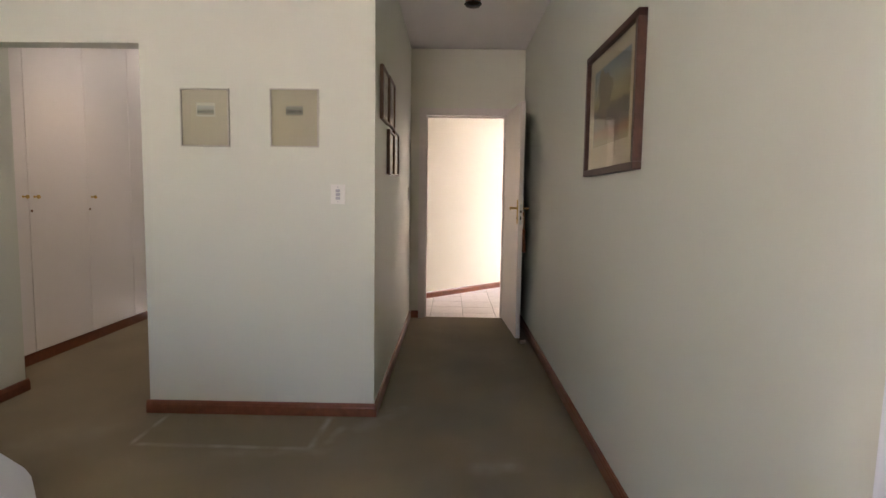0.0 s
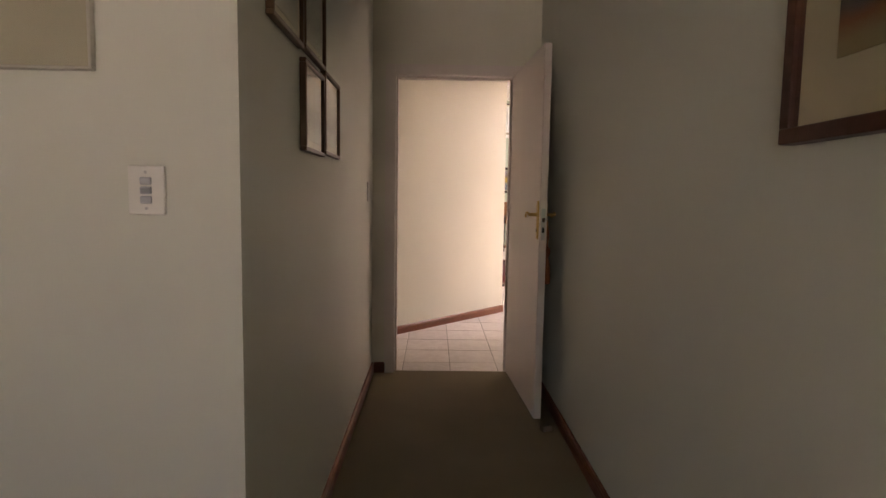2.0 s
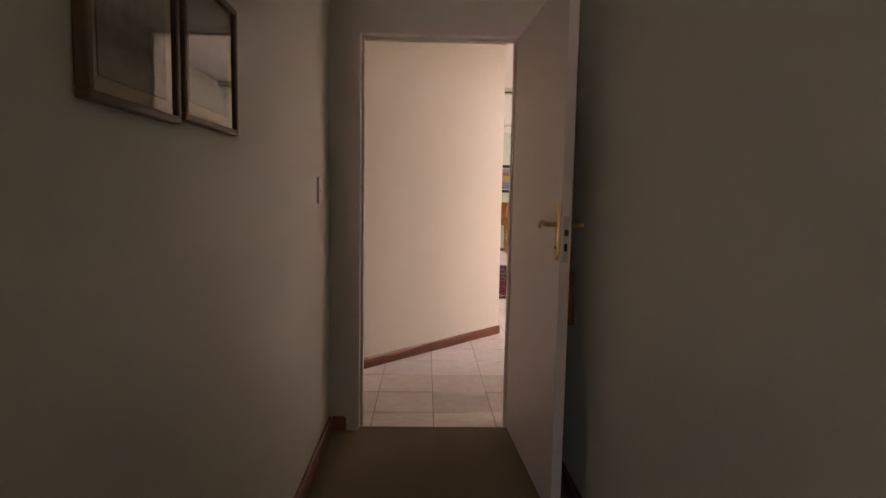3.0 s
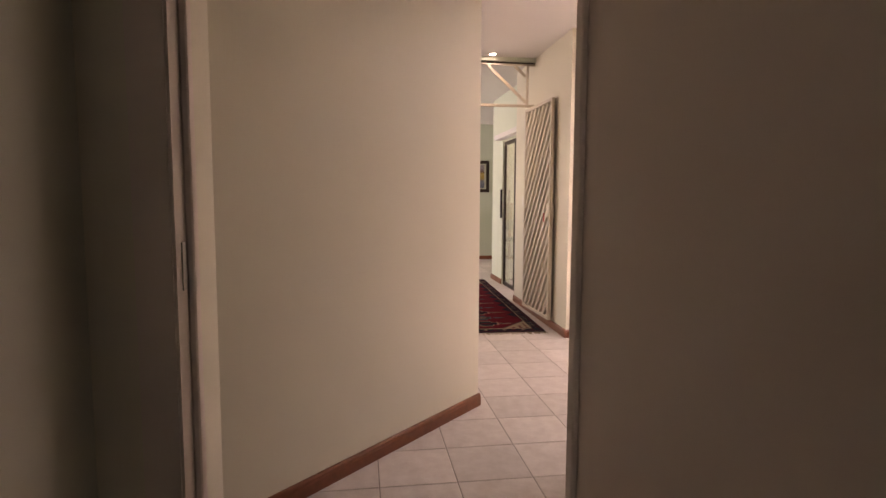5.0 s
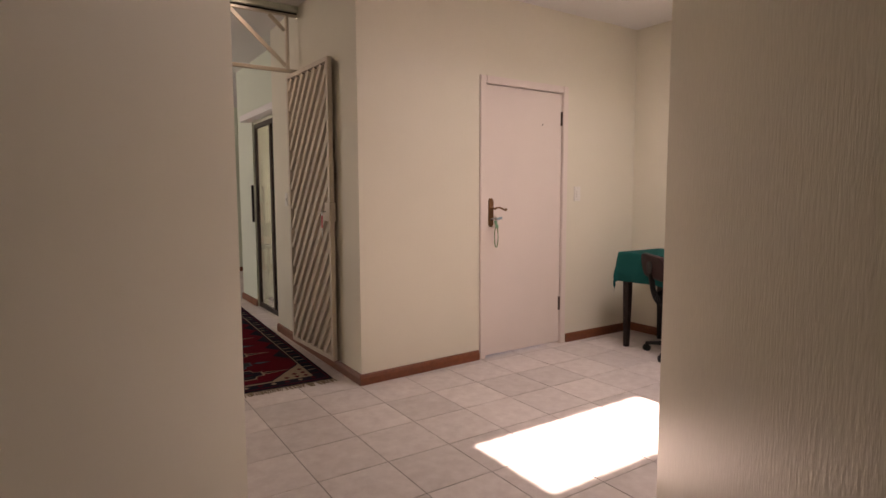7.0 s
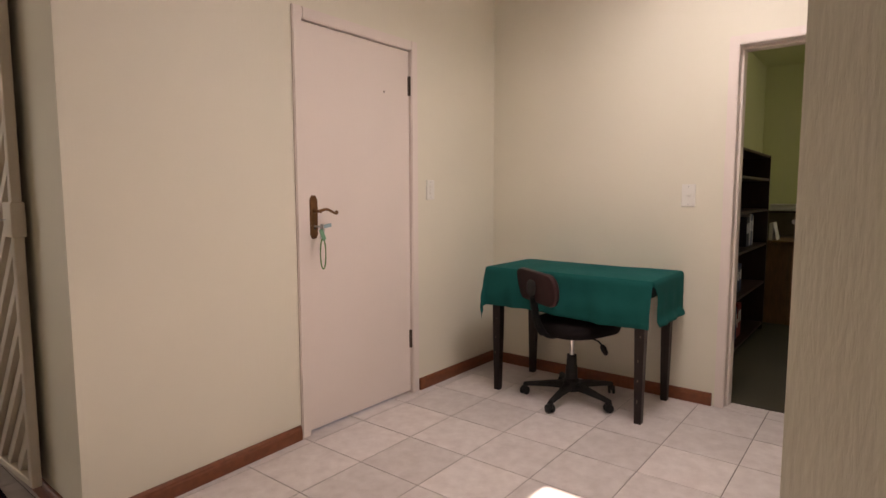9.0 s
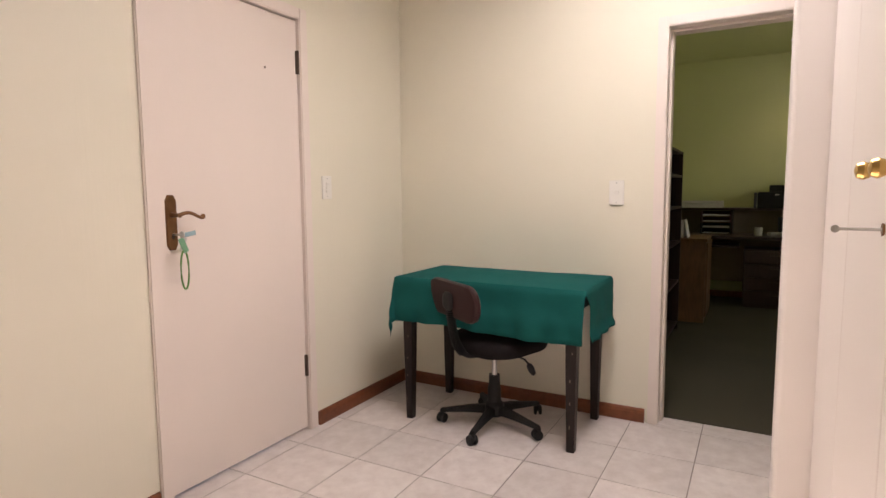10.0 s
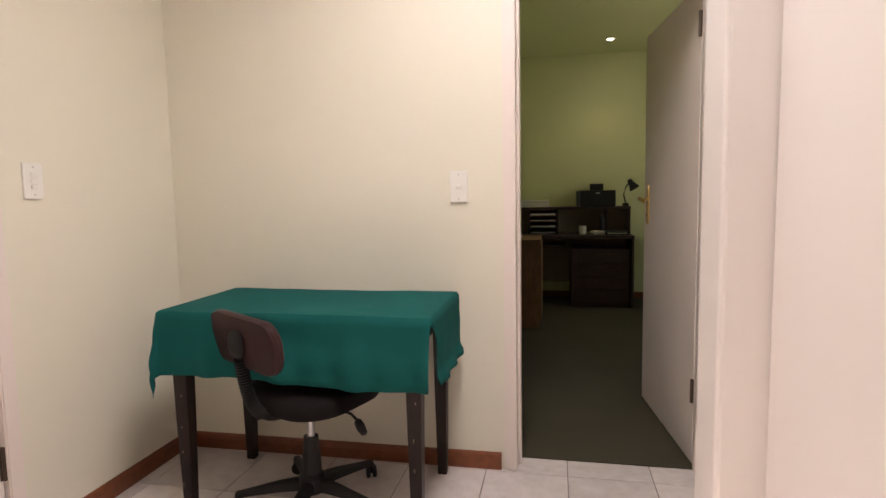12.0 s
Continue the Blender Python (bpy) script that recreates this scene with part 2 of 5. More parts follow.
wall("wall_diagonal", PAINT, "cream diagonal hall wall with raked plaster texture",
     ([DG0, DG1, (0.88, 2.185), (-0.305, 0.99)], 0, H), (rect(-0.305, -0.185, 0.055, 0.938), 0, H), ([(0.88, 2.185), DG1, (0.80, 2.40), (0.80, 4.68), (0.68, 4.68), (0.68, 2.3)], 0, H))
wall("wall_textured", PAINT_RAKED, "cream diagonal hall wall with raked plaster in raking daylight",
     ([TG0, (1.07, 0.057), (2.36, 1.435), TG1], 0, H))
wall("wall_front", PAINT, "cream hall wall with the closed front door", ([FC, (3.138, FY), (3.138, FY + 0.14), (CX + 0.14, FY + 0.14)], 0, H), (rect(3.942, TX + 0.14, FY, FY + 0.14), 0, H),
     (rect(3.138, 3.942, FY, FY + 0.14), 2.052, H), ([FC, (CX + 0.14, FY + 0.14), (CX + 0.14, 5.44), (CX, 5.44)], 0, H))
OY0, OY1 = 1.375, 2.115
wall("wall_table", PAINT, "cream hall wall behind the cloth covered table", (rect(TX, TX + 0.14, OY1 + 0.012, FY), 0, H), (rect(TX, TX + 0.14, 1.0, OY0 - 0.012), 0, H),
     (rect(TX, TX + 0.14, OY0 - 0.012, OY1 + 0.012), 2.017, H))
wall("wall_recess", PAINT, "plain wall closing the hall recess", (rect(3.87, TX, 1.0, 1.12), 0, H), (rect(2.40, 3.87, 0.85, 0.97), 0, H))
for n, solid in enumerate(((rect(CX + 0.14, 2.42, 5.30, 5.44), 0, H), (rect(2.30, 2.42, 5.44, 5.60), 0, H), (rect(2.30, 2.42, 6.74, 7.35), 0, H),
     (rect(2.30, 2.42, 5.60, 6.74), 2.03, H), (rect(2.42, 4.3, 7.23, 7.35), 0, H), (rect(4.3, 4.42, 7.23, 10.0), 0, H),
     (rect(-2.72, 4.42, 10.0, 10.12), 0, H), (rect(-2.72, -2.6, 4.56, 7.6), 0, H), (rect(-2.72, -2.6, 9.6, 10.0), 0, H),
     (rect(-2.72, -2.6, 7.6, 9.6), 0, 0.5), (rect(-2.72, -2.6, 7.6, 9.6), 2.1, H), (rect(-2.6, 0.68, 4.56, 4.68), 0, H))):
    wall(f"wall_living_{n + 1}", PAINT_LIVING, "pale green living room wall", solid)
for n, solid in enumerate(((rect(9.0, 9.12, -0.5, 2.65), 0, H), (rect(TX + 0.14, 9.22, 2.65, 2.77), 0, H),
     (rect(TX + 0.14, 6.5, -0.5, -0.38), 0, H), (rect(8.0, 9.0, -0.5, -0.38), 0, H), (rect(6.5, 8.0, -0.5, -0.38), 0, 0.9), (rect(6.5, 8.0, -0.5, -0.38), 2.0, H),
     (rect(TX, TX + 0.14, -0.5, 1.0), 0, H))):
    wall(f"wall_office_{n + 1}", PAINT_OFFICE, "pale green office wall, its green deepened for light reflected from outside", solid)

# ceilings, with the skylight opening over the hall
SX0, SX1, SY0, SY1 = 3.035, 4.31, 1.80, 2.345
for nm, mat, lab, rs in (("ceiling_bedroom", CEIL, "smooth white bedroom ceiling", [rect(-3.67, RW + 0.12, -7.72, 0.05)]),
                         ("ceiling_hall", CEIL, "smooth white hall ceiling with a skylight opening",
                          [rect(-0.31, SX0, 0.05, 4.74), rect(SX1, TX + 0.14, 0.05, 4.74), rect(SX0, SX1, 0.05, SY0), rect(SX0, SX1, SY1, 4.74)]),
                         ("ceiling_living", CEIL, "smooth white living room ceiling", [rect(-2.72, 4.42, 4.74, 10.12)]),
                         ("ceiling_office", PAINT_OFFICE, "pale green-white office ceiling, its green deepened for light reflected from outside", [rect(TX + 0.14, 9.22, -0.5, 3.42)])):
    bm = bmesh.new()
    for r in rs:
        prism(bm, r, H, H + 0.12)
    structure(nm, bm, mat, lab, "ceiling")

bm = block(bmesh.new(), -3.67, RW + 0.12, -7.72, 0.0, -0.12, 0.0)
structure("floor_carpet", bm, CARPET, "worn green-grey fitted carpet", "floor")
bm = block(bmesh.new(), TX + 0.12, 9.22, -0.5, 3.42, -0.12, 0.004)
structure("floor_office", bm, CARPET_OFFICE, "dark green-grey office carpet", "floor")
bm = prism(bmesh.new(), rect(-0.31, TX + 0.12, 0.0, 4.74), -0.12, -0.003)
prism(bm, rect(-2.72, 4.42, 4.74, 10.12), -0.12, -0.003)
floor_hall = structure("floor_hall", bm, GROUT, "pale pinkish-grey ceramic tile floor with dark joints", "floor")
bm = block(bmesh.new(), -400, 400, -400, 400, -0.6, -0.13)
structure("ground", bm, CONCRETE, "paving and ground outside the house", "ground")


# ---- skirting boards, frames and tiles ----
def skirting(name, p0, p1, ext0=0.0, ext1=0.0, mat=None):
    """A moulded board along p0-p1; it stands to the left of the way walked."""
    a, b = Vector((*p0, 0)), Vector((*p1, 0))
    d = (b - a).normalized()
    n = Vector((-d.y, d.x, 0))
    a, b = a - d * ext0, b + d * ext1
    prof = [(0.0, 0.0), (0.016, 0.0), (0.016, 0.048), (0.013, 0.055), (0.013, 0.062), (0.008, 0.070), (0.0, 0.072)]
    bm = bmesh.new()
    e0 = [bm.verts.new(a + n * u + Vector((0, 0, z))) for u, z in prof]
    e1 = [bm.verts.new(b + n * u + Vector((0, 0, z))) for u, z in prof]
    for i in range(len(prof)):
        j = (i + 1) % len(prof)
        bm.faces.new((e0[i], e0[j], e1[j], e1[i]))
    bm.faces.new(e0)
    bm.faces.new(e1[::-1])
    return structure(name, bm, mat or SKIRT, "red-brown varnished wooden skirting board", "baseboard")


skirting("baseboard_1", (RW, -7.6), (RW, -0.04), 0, 0)
skirting("baseboard_2", (PW, PY), (-1.42, PY), 0.0, 0.016)
skirting("baseboard_3", (PW, -0.04), (PW, PY), 0, 0.016)
skirting("baseboard_4", (CW, -2.375), (CW, -7.6), 0.016, 0)
skirting("baseboard_5", (-0.075, -0.04), (PW + 0.016, -0.04), 0, 0)
skirting("baseboard_6", DG1, DG0, 0.007, 0)
skirting("baseboard_7", TG0, TG1, -0.03, 0.016)
skirting("baseboard_8", (3.089, FY - 0.003), FC, 0, 0.016)
skirting("baseboard_9", (TX, FY), (4.000, FY), 0, 0)
skirting("baseboard_10", (TX, OY1 + 0.065), (TX, FY - 0.016), 0, 0)
skirting("baseboard_11", FC, (CX, 5.44), 0.0, 0)
skirting("baseboard_12", (4.42, 10.0), (-2.6, 10.0), 0, 0)
skirting("baseboard_13", DG0, (-0.185, 0.072), 0, 0)
skirting("baseboard_14", (-1.42, PY), (-1.42, PY + 0.12), 0, 0)
skirting("baseboard_15", (2.30, 6.74), (2.30, 7.35), 0, 0.016)
skirting("baseboard_16", (9.0, -0.38), (9.0, 2.65), 0, 0)


def tile_material():
    m = bpy.data.materials.new("ceramic_tile")
    m.use_nodes = True
    t = m.node_tree
    b = t.nodes["Principled BSDF"]
    co, info = t.nodes.new("ShaderNodeTexCoord"), t.nodes.new("ShaderNodeObjectInfo")
    add = t.nodes.new("ShaderNodeVectorMath")
    off = t.nodes.new("ShaderNodeVectorMath")
    off.operation = "SCALE"
    off.inputs[0].default_value = (37, 19, 11)
    t.links.new(info.outputs["Random"], off.inputs["Scale"])
    t.links.new(co.outputs["Object"], add.inputs[0])
    t.links.new(off.outputs[0], add.inputs[1])
    n = t.nodes.new("ShaderNodeTexNoise")
    n.inputs["Scale"].default_value, n.inputs["Detail"].default_value, n.inputs["Roughness"].default_value = 5, 6, 0.6
    t.links.new(add.outputs[0], n.inputs["Vector"])
    cr = t.nodes.new("ShaderNodeValToRGB")
    cr.color_ramp.elements[0].position, cr.color_ramp.elements[0].color = 0.3, (0.60, 0.53, 0.50, 1)
    cr.color_ramp.elements[1].position, cr.color_ramp.elements[1].color = 0.7, (0.74, 0.68, 0.65, 1)
    t.links.new(n.outputs["Fac"], cr.inputs[0])
    hsv = t.nodes.new("ShaderNodeHueSaturation")
    mr = t.nodes.new("ShaderNodeMapRange")
    mr.inputs["To Min"].default_value, mr.inputs["To Max"].default_value = 0.90, 1.08
    t.links.new(info.outputs["Random"], mr.inputs["Value"])
    t.links.new(mr.outputs[0], hsv.inputs["Value"])
    t.links.new(cr.outputs[0], hsv.inputs["Color"])
    t.links.new(hsv.outputs[0], b.inputs["Base Color"])
    rr = t.nodes.new("ShaderNodeMapRange")
    rr.inputs["To Min"].default_value, rr.inputs["To Max"].default_value = 0.32, 0.55
    t.links.new(n.outputs["Fac"], rr.inputs["Value"])
    t.links.new(rr.outputs[0], b.inputs["Roughness"])
    bp = t.nodes.new("ShaderNodeBump")
    bp.inputs["Strength"].default_value, bp.inputs["Distance"].default_value = 0.15, 0.002
    t.links.new(n.outputs["Fac"], bp.inputs["Height"])
    t.links.new(bp.outputs[0], b.inputs["Normal"])
    return m


TILE = tile_material()
BRASS = shade("brass", (0.62, 0.40, 0.14), 0.28, metal=1.0, vary=0.1, scale=30)
BRONZE = shade("aged_bronze", (0.22, 0.11, 0.05), 0.4, metal=0.8, vary=0.25, scale=40)
STEEL = shade("steel", (0.55, 0.54, 0.52), 0.3, metal=1.0, vary=0.08, scale=30)
DARKHINGE = shade("dark_hinge_metal", (0.10, 0.07, 0.05), 0.45, metal=0.6, vary=0.2, scale=40)
SWITCH = shade("ivory_switch_plastic", (0.78, 0.76, 0.70), 0.35, vary=0.02)
SWITCH_GREY = shade("grey_switch_rocker", (0.45, 0.45, 0.47), 0.4, vary=0.02)
BLACKP = shade("black_plastic", (0.012, 0.011, 0.011), 0.45, vary=0.2, scale=20, bump=0.1, bump_scale=200, spec=0.3)
VINYL = shade("maroon_vinyl", (0.030, 0.009, 0.009), 0.5, vary=0.2, scale=15, bump=0.25, bump_scale=160, spec=0.25)
DARKWOOD = shade("dark_stained_wood", (0.016, 0.008, 0.006), 0.42, vary=0.35, scale=9, bump=0.2, bump_scale=25, stretch=(4, 4, 0.6), fine=0.3, spec=0.3)
CLOTH = shade("green_cotton_cloth", (0.003, 0.090, 0.082), 0.9, vary=0.12, scale=8, bump=0.3, bump_scale=500, fine=0.10, spec=0.1)
DOORWOOD = shade("red_brown_frame_wood", (0.085, 0.030, 0.018), 0.4, vary=0.3, scale=12, bump=0.15, bump_scale=30, fine=0.2)
GOLDWOOD = shade("gilt_frame_wood", (0.11, 0.055, 0.022), 0.4, vary=0.3, scale=20, bump=0.15)
SILVERF = shade("thin_silver_frame", (0.52, 0.49, 0.43), 0.35, metal=0.7, vary=0.1, scale=30)
MAT_BOARD = shade("beige_mount_board", (0.52, 0.46, 0.34), 0.9, vary=0.04, scale=6)
MAT_CREAM = shade("cream_mount_board", (0.60, 0.50, 0.34), 0.9, vary=0.05, scale=6)
PANE = clear_glass("picture_glass")
WHITE_LINEN = shade("white_bed_linen", (0.74, 0.76, 0.82), 0.9, vary=0.03, scale=4, bump=0.4, bump_scale=12, sheen=0.2)
GATE_PAINT = shade("white_gate_enamel", (0.64, 0.57, 0.47), 0.42, vary=0.06, scale=8, bump=0.08)
ALU = shade("bronze_aluminium", (0.045, 0.03, 0.022), 0.4, metal=0.5, vary=0.15, scale=20)


def door_frame(name, m, w, h, depth, mat=None, label="white painted pressed steel door frame", face=0.07):
    """An opening of w x h through a wall: local x across, y into the wall (0..depth), architraves proud on both faces."""
    ob = thing(name, m, label, "door frame")
    ob["kind"] = "structure"
    mat = mat or GLOSS
    for nm, x0, x1, z0, z1 in (("jamb", -face, 0.0, 0, h + face), ("jamb", w, w + face, 0, h + face), ("head", 0.0, w, h, h + face)):
        bm = bmesh.new()
        block(bm, x0, x1, -0.016, depth + 0.016, z0, z1)
        bmesh.ops.bevel(bm, geom=bm.edges[:], offset=0.005, segments=2, affect="EDGES")
        part(nm, bm, mat, ob)
    for x0, x1, z0, z1 in ((0.0, 0.014, 0, h), (w - 0.014, w, 0, h), (0.014, w - 0.014, h - 0.014, h)):
        part("stop", soft_block(x0, x1, 0.05, depth - 0.01, z0, z1, 0.003, 1), mat, ob)
    return ob


frame_1 = door_frame("door_frame_1", pose(-0.010, -0.04, 0), 0.785, 2.03, 0.095)
part("strike_plate", moved(soft_block(0.0002, 0.003, -0.012, 0.012, -0.045, 0.045, 0.001, 1), 0.0, 0.030, 1.11), STEEL, frame_1, "worn steel strike plate")
frame_2 = door_frame("door_frame_2", pose(TX, OY1, 0, 0, 0, -90), OY1 - OY0, 2.003, 0.14, face=0.05)
frame_3 = door_frame("door_frame_3", pose(3.150, FY, 0), 0.78, 2.04, 0.14, label="cream painted timber frame of the front door", face=0.055)


# the leaf of the front door's frame is closed; the others stand open
def lever_handle(parent, at, turn, metal, length=0.11, plate=(0.038, 0.21), mirror=1):
    """A long plate with a curled lever: local x along the door, y out of its face."""
    m = pose(*at, 0, 0, turn)
    w, h = plate
    bm = bmesh.new()
    pts = [(-w / 2, -h / 2 + 0.02), (-w / 4, -h / 2), (w / 4, -h / 2), (w / 2, -h / 2 + 0.02), (w / 2, h / 2 - 0.02), (w / 4, h / 2), (-w / 4, h / 2), (-w / 2, h / 2 - 0.02)]
    lo = [bm.verts.new((x, 0.0, z)) for x, z in pts]
    hi = [bm.verts.new((x * 0.85, 0.007, z * 0.97)) for x, z in pts]
    bm.faces.new(lo)
    bm.faces.new(hi[::-1])
    for i in range(8):
        bm.faces.new((lo[i], lo[(i + 1) % 8], hi[(i + 1) % 8], hi[i]))
    bmesh.ops.transform(bm, matrix=m, verts=bm.verts)
    pl = part("handle_plate", bm, metal, parent, "long shaped metal handle plate")
    neck = lathe([(0.012, 0), (0.009, 0.01), (0.008, 0.045), (0.010, 0.05)], 14, "y")
    bar = tube([(mirror * s * length, 0.047 + 0.006 * math.sin(s * 3), 0.010 * math.sin(s * math.pi * 1.5) - 0.004 * s) for s in [i / 12 for i in range(13)]], 0.0075, 10, 0.75)
    curl = lathe([(0.004, -0.006), (0.010, -0.003), (0.010, 0.003), (0.004, 0.006)], 12, "y")
    moved(curl, mirror * length, 0.047, -0.008)
    bm = merge(neck, bar, curl)
    bmesh.ops.transform(bm, matrix=m @ pose(0, 0.004, 0.03), verts=bm.verts)
    part("lever", bm, metal, parent, "curled metal lever", True)
    kh = moved(lathe([(0.007, 0), (0.007, 0.010)], 10, "y"), 0, 0, -0.055)
    bmesh.ops.transform(kh, matrix=m, verts=kh.verts)
    part("keyhole", kh, DARKHINGE, parent)
    return pl


# bedroom door: hinge on the passage's east side, swung back towards the wall
L1 = math.degrees(math.atan2(-0.835, 0.046))
bedroom_door = thing("bedroom_door", pose(0.774, -0.042, 0, 0, 0, L1), "white painted flush bedroom door standing open against the passage wall", "door")
part("leaf", soft_block(0, 0.840, 0.0, 0.040, 0.008, 2.035, 0.003), GLOSS, bedroom_door)
lever_handle(bedroom_door, (0.805, 0.0, 1.108), 180, BRASS, mirror=1, length=0.075)
lever_handle(bedroom_door, (0.805, 0.040, 1.108), 0, BRASS, mirror=-1, length=0.075)
part("lock_plate", moved(soft_block(0.0, 0.002, -0.011, 0.011, -0.085, 0.085, 0.0006, 1), 0.8400, 0.02, 1.085), STEEL, bedroom_door, "steel lock face plate on the door edge")
part("latch", moved(soft_block(0.0, 0.012, -0.007, 0.007, -0.012, 0.012, 0.003, 1), 0.8412, 0.02, 1.11), DARKHINGE, bedroom_door)
part("bolt_hole", moved(soft_block(0.0, 0.002, -0.006, 0.006, -0.014, 0.014, 0.001, 1), 0.8416, 0.02, 1.055), BLACKP, bedroom_door)
for z in (0.25, 1.78):
    part("hinge", moved(lathe([(0.007, 0), (0.007, 0.09)], 10), 0.0, 0.046, z), BRASS, bedroom_door)

RED_CORD = shade("red_gold_cord", (0.30, 0.09, 0.03), 0.8, vary=0.4, scale=60, bump=0.5, bump_scale=150)
tassel = thing("door_tassel", pose(0.842, -0.805, 1.10, 0, 0, 0), "red and gold tassel hanging from the bedroom door handle", "tassel")
part("cord", tube([(0.0, 0.0, 0.02), (0.035, -0.005, 0.0), (0.04, -0.01, -0.08), (0.035, -0.012, -0.15)], 0.006, 8), RED_CORD, tassel)
part("head", moved(lathe([(0.004, 0.03), (0.017, 0.022), (0.019, 0.0), (0.013, -0.022), (0.008, -0.03)], 14), 0.036, -0.012, -0.17), RED_CORD, tassel, "knotted head", True)
part("skirt", moved(lathe([(0.009, 0.0), (0.018, -0.05), (0.022, -0.14), (0.020, -0.15)], 16), 0.036, -0.012, -0.195), RED_CORD, tassel, "threads of the tassel", True)

stop_ = thing("door_stop", pose(0.862, -1.02, 0, 0, 0, 20), "small beige rubber door stop on the carpet", "door stop")
bm = soft_block(-0.03, 0.03, -0.022, 0.022, 0.0, 0.035, 0.008, 2)
part("wedge", bm, shade("beige_rubber", (0.20, 0.15, 0.10), 0.8, vary=0.1, scale=20), stop_)

# front door, closed
front_door = thing("front_door", pose(3.154, FY + 0.006, 0), "closed pinkish white flush front door with bronze handle", "door")
part("leaf", soft_block(-0.001, 0.774, 0.0, 0.044, 0.016, 2.036, 0.003), GLOSS, front_door)
lever_handle(front_door, (0.055, 0.0, 1.10), 180, BRONZE, mirror=-1, length=0.105, plate=(0.048, 0.215))
for z in (0.285, 1.785):
    part("hinge", merge(moved(lathe([(0.006, 0), (0.006, 0.11)], 10), 0.773, -0.008, z), moved(soft_block(-0.010, 0.010, -0.003, 0.002, 0, 0.11, 0.001, 1), 0.773, 0, z)), DARKHINGE, front_door, "dark metal hinge", True)
part("viewer_mark", moved(lathe([(0.006, 0), (0.004, 0.002)], 10, "y"), 0.565, -0.002, 1.78), DARKHINGE, front_door)
LANYARD = shade("green_lanyard", (0.10, 0.22, 0.06), 0.8, vary=0.25, scale=40)
keys = thing("key_bunch", pose(3.209, FY - 0.02, 1.055), "keys with a green lanyard hanging in the front door lock", "keys")
part("key", merge(tube([(0, 0.018, 0), (0, -0.03, 0)], 0.004, 8), moved(lathe([(0.014, -0.002), (0.014, 0.002)], 14, "x"), 0, -0.035, 0)), STEEL, keys)
part("key", moved(soft_block(-0.010, 0.010, -0.002, 0.002, -0.055, 0.0, 0.002, 1), 0.012, -0.034, -0.01, 0, 18, 0), STEEL, keys)
part("key_tag", moved(soft_block(-0.012, 0.012, -0.003, 0.003, -0.06, 0.0, 0.002, 1), -0.008, -0.036, -0.012, 0, -22, 0), shade("pale_green_tag", (0.16, 0.36, 0.22), 0.5), keys, "green plastic key tag")
part("key_tag", moved(soft_block(-0.03, 0.03, -0.003, 0.003, -0.009, 0.009, 0.002, 1), 0.028, -0.038, 0.002, 0, -8, 0), shade("blue_grey_tag", (0.25, 0.38, 0.42), 0.5), keys, "blue-grey plastic key tag")
loop = [(0.004 + 0.017 * math.sin(a), -0.036, -0.135 + 0.075 * math.cos(a)) for a in [2 * math.pi * i / 24 for i in range(25)]]
part("lanyard", tube(loop, 0.0035, 6), LANYARD, keys, "looped green woven lanyard")

# office door, open into the office
OFF_A = math.degrees(math.atan2(0.09, 0.83))
office_door = thing("office_door", pose(TX + 0.15, OY0 + 0.012, 0, 0, 0, OFF_A), "white painted flush office door standing open into the room", "door")
part("leaf", soft_block(0, 0.82, -0.040, 0.0, 0.012, 1.995, 0.003), GLOSS, office_door)
lever_handle(office_door, (0.74, 0.0, 1.10), 0, BRASS, mirror=-1)
lever_handle(office_door, (0.74, -0.040, 1.10), 180, BRASS, mirror=1)
for z in (0.28, 1.78):
    part("hinge", merge(moved(lathe([(0.007, 0), (0.007, 0.10)], 10), 0.0, 0.006, z)), DARKHINGE, office_door)


# ---- switches ----
def wall_switch(m, label, w, h, rockers, grey=False, group="wall switches"):
    ob = thing("wall_switch", m, label, "switch", group)
    part("plate", soft_block(-w / 2, w / 2, -0.009, 0.0, -h / 2, h / 2, 0.003), SWITCH, ob)
    n = rockers
    for i in range(n):
        z = (i - (n - 1) / 2) * 0.020
        part("rocker", moved(soft_block(-0.012, 0.012, -0.004, 0.004, -0.008, 0.008, 0.002, 1), 0, -0.010, z, 8, 0, 0), SWITCH_GREY if grey else SWITCH, ob)
    for z in (-h / 2 + 0.014, h / 2 - 0.014):
        part("screw", moved(lathe([(0.0035, 0), (0.003, 0.0015)], 8, "y"), 0, -0.0105, z), STEEL, ob)
    return ob


wall_switch(pose(-0.362, PY, 1.229), "white light switch with three grey rockers on the cream wall", 0.078, 0.105, 3, True)
wall_switch(pose(4.11, FY, 1.24), "slim white light switch beside the front door", 0.072, 0.12, 3)
wall_switch(pose(TX, 2.348, 1.203, 0, 0, -90), "white light switch over the table beside the office doorway", 0.075, 0.128, 1)
wall_switch(pose(PW, -0.332, 1.251, 0, 0, 90), "white light switch inside the bedroom doorway", 0.075, 0.12, 1)
wall_switch(pose(CX, 5.1, 1.20, 0, 0, -90), "white light switch on the wall by the security gate", 0.07, 0.11, 1)


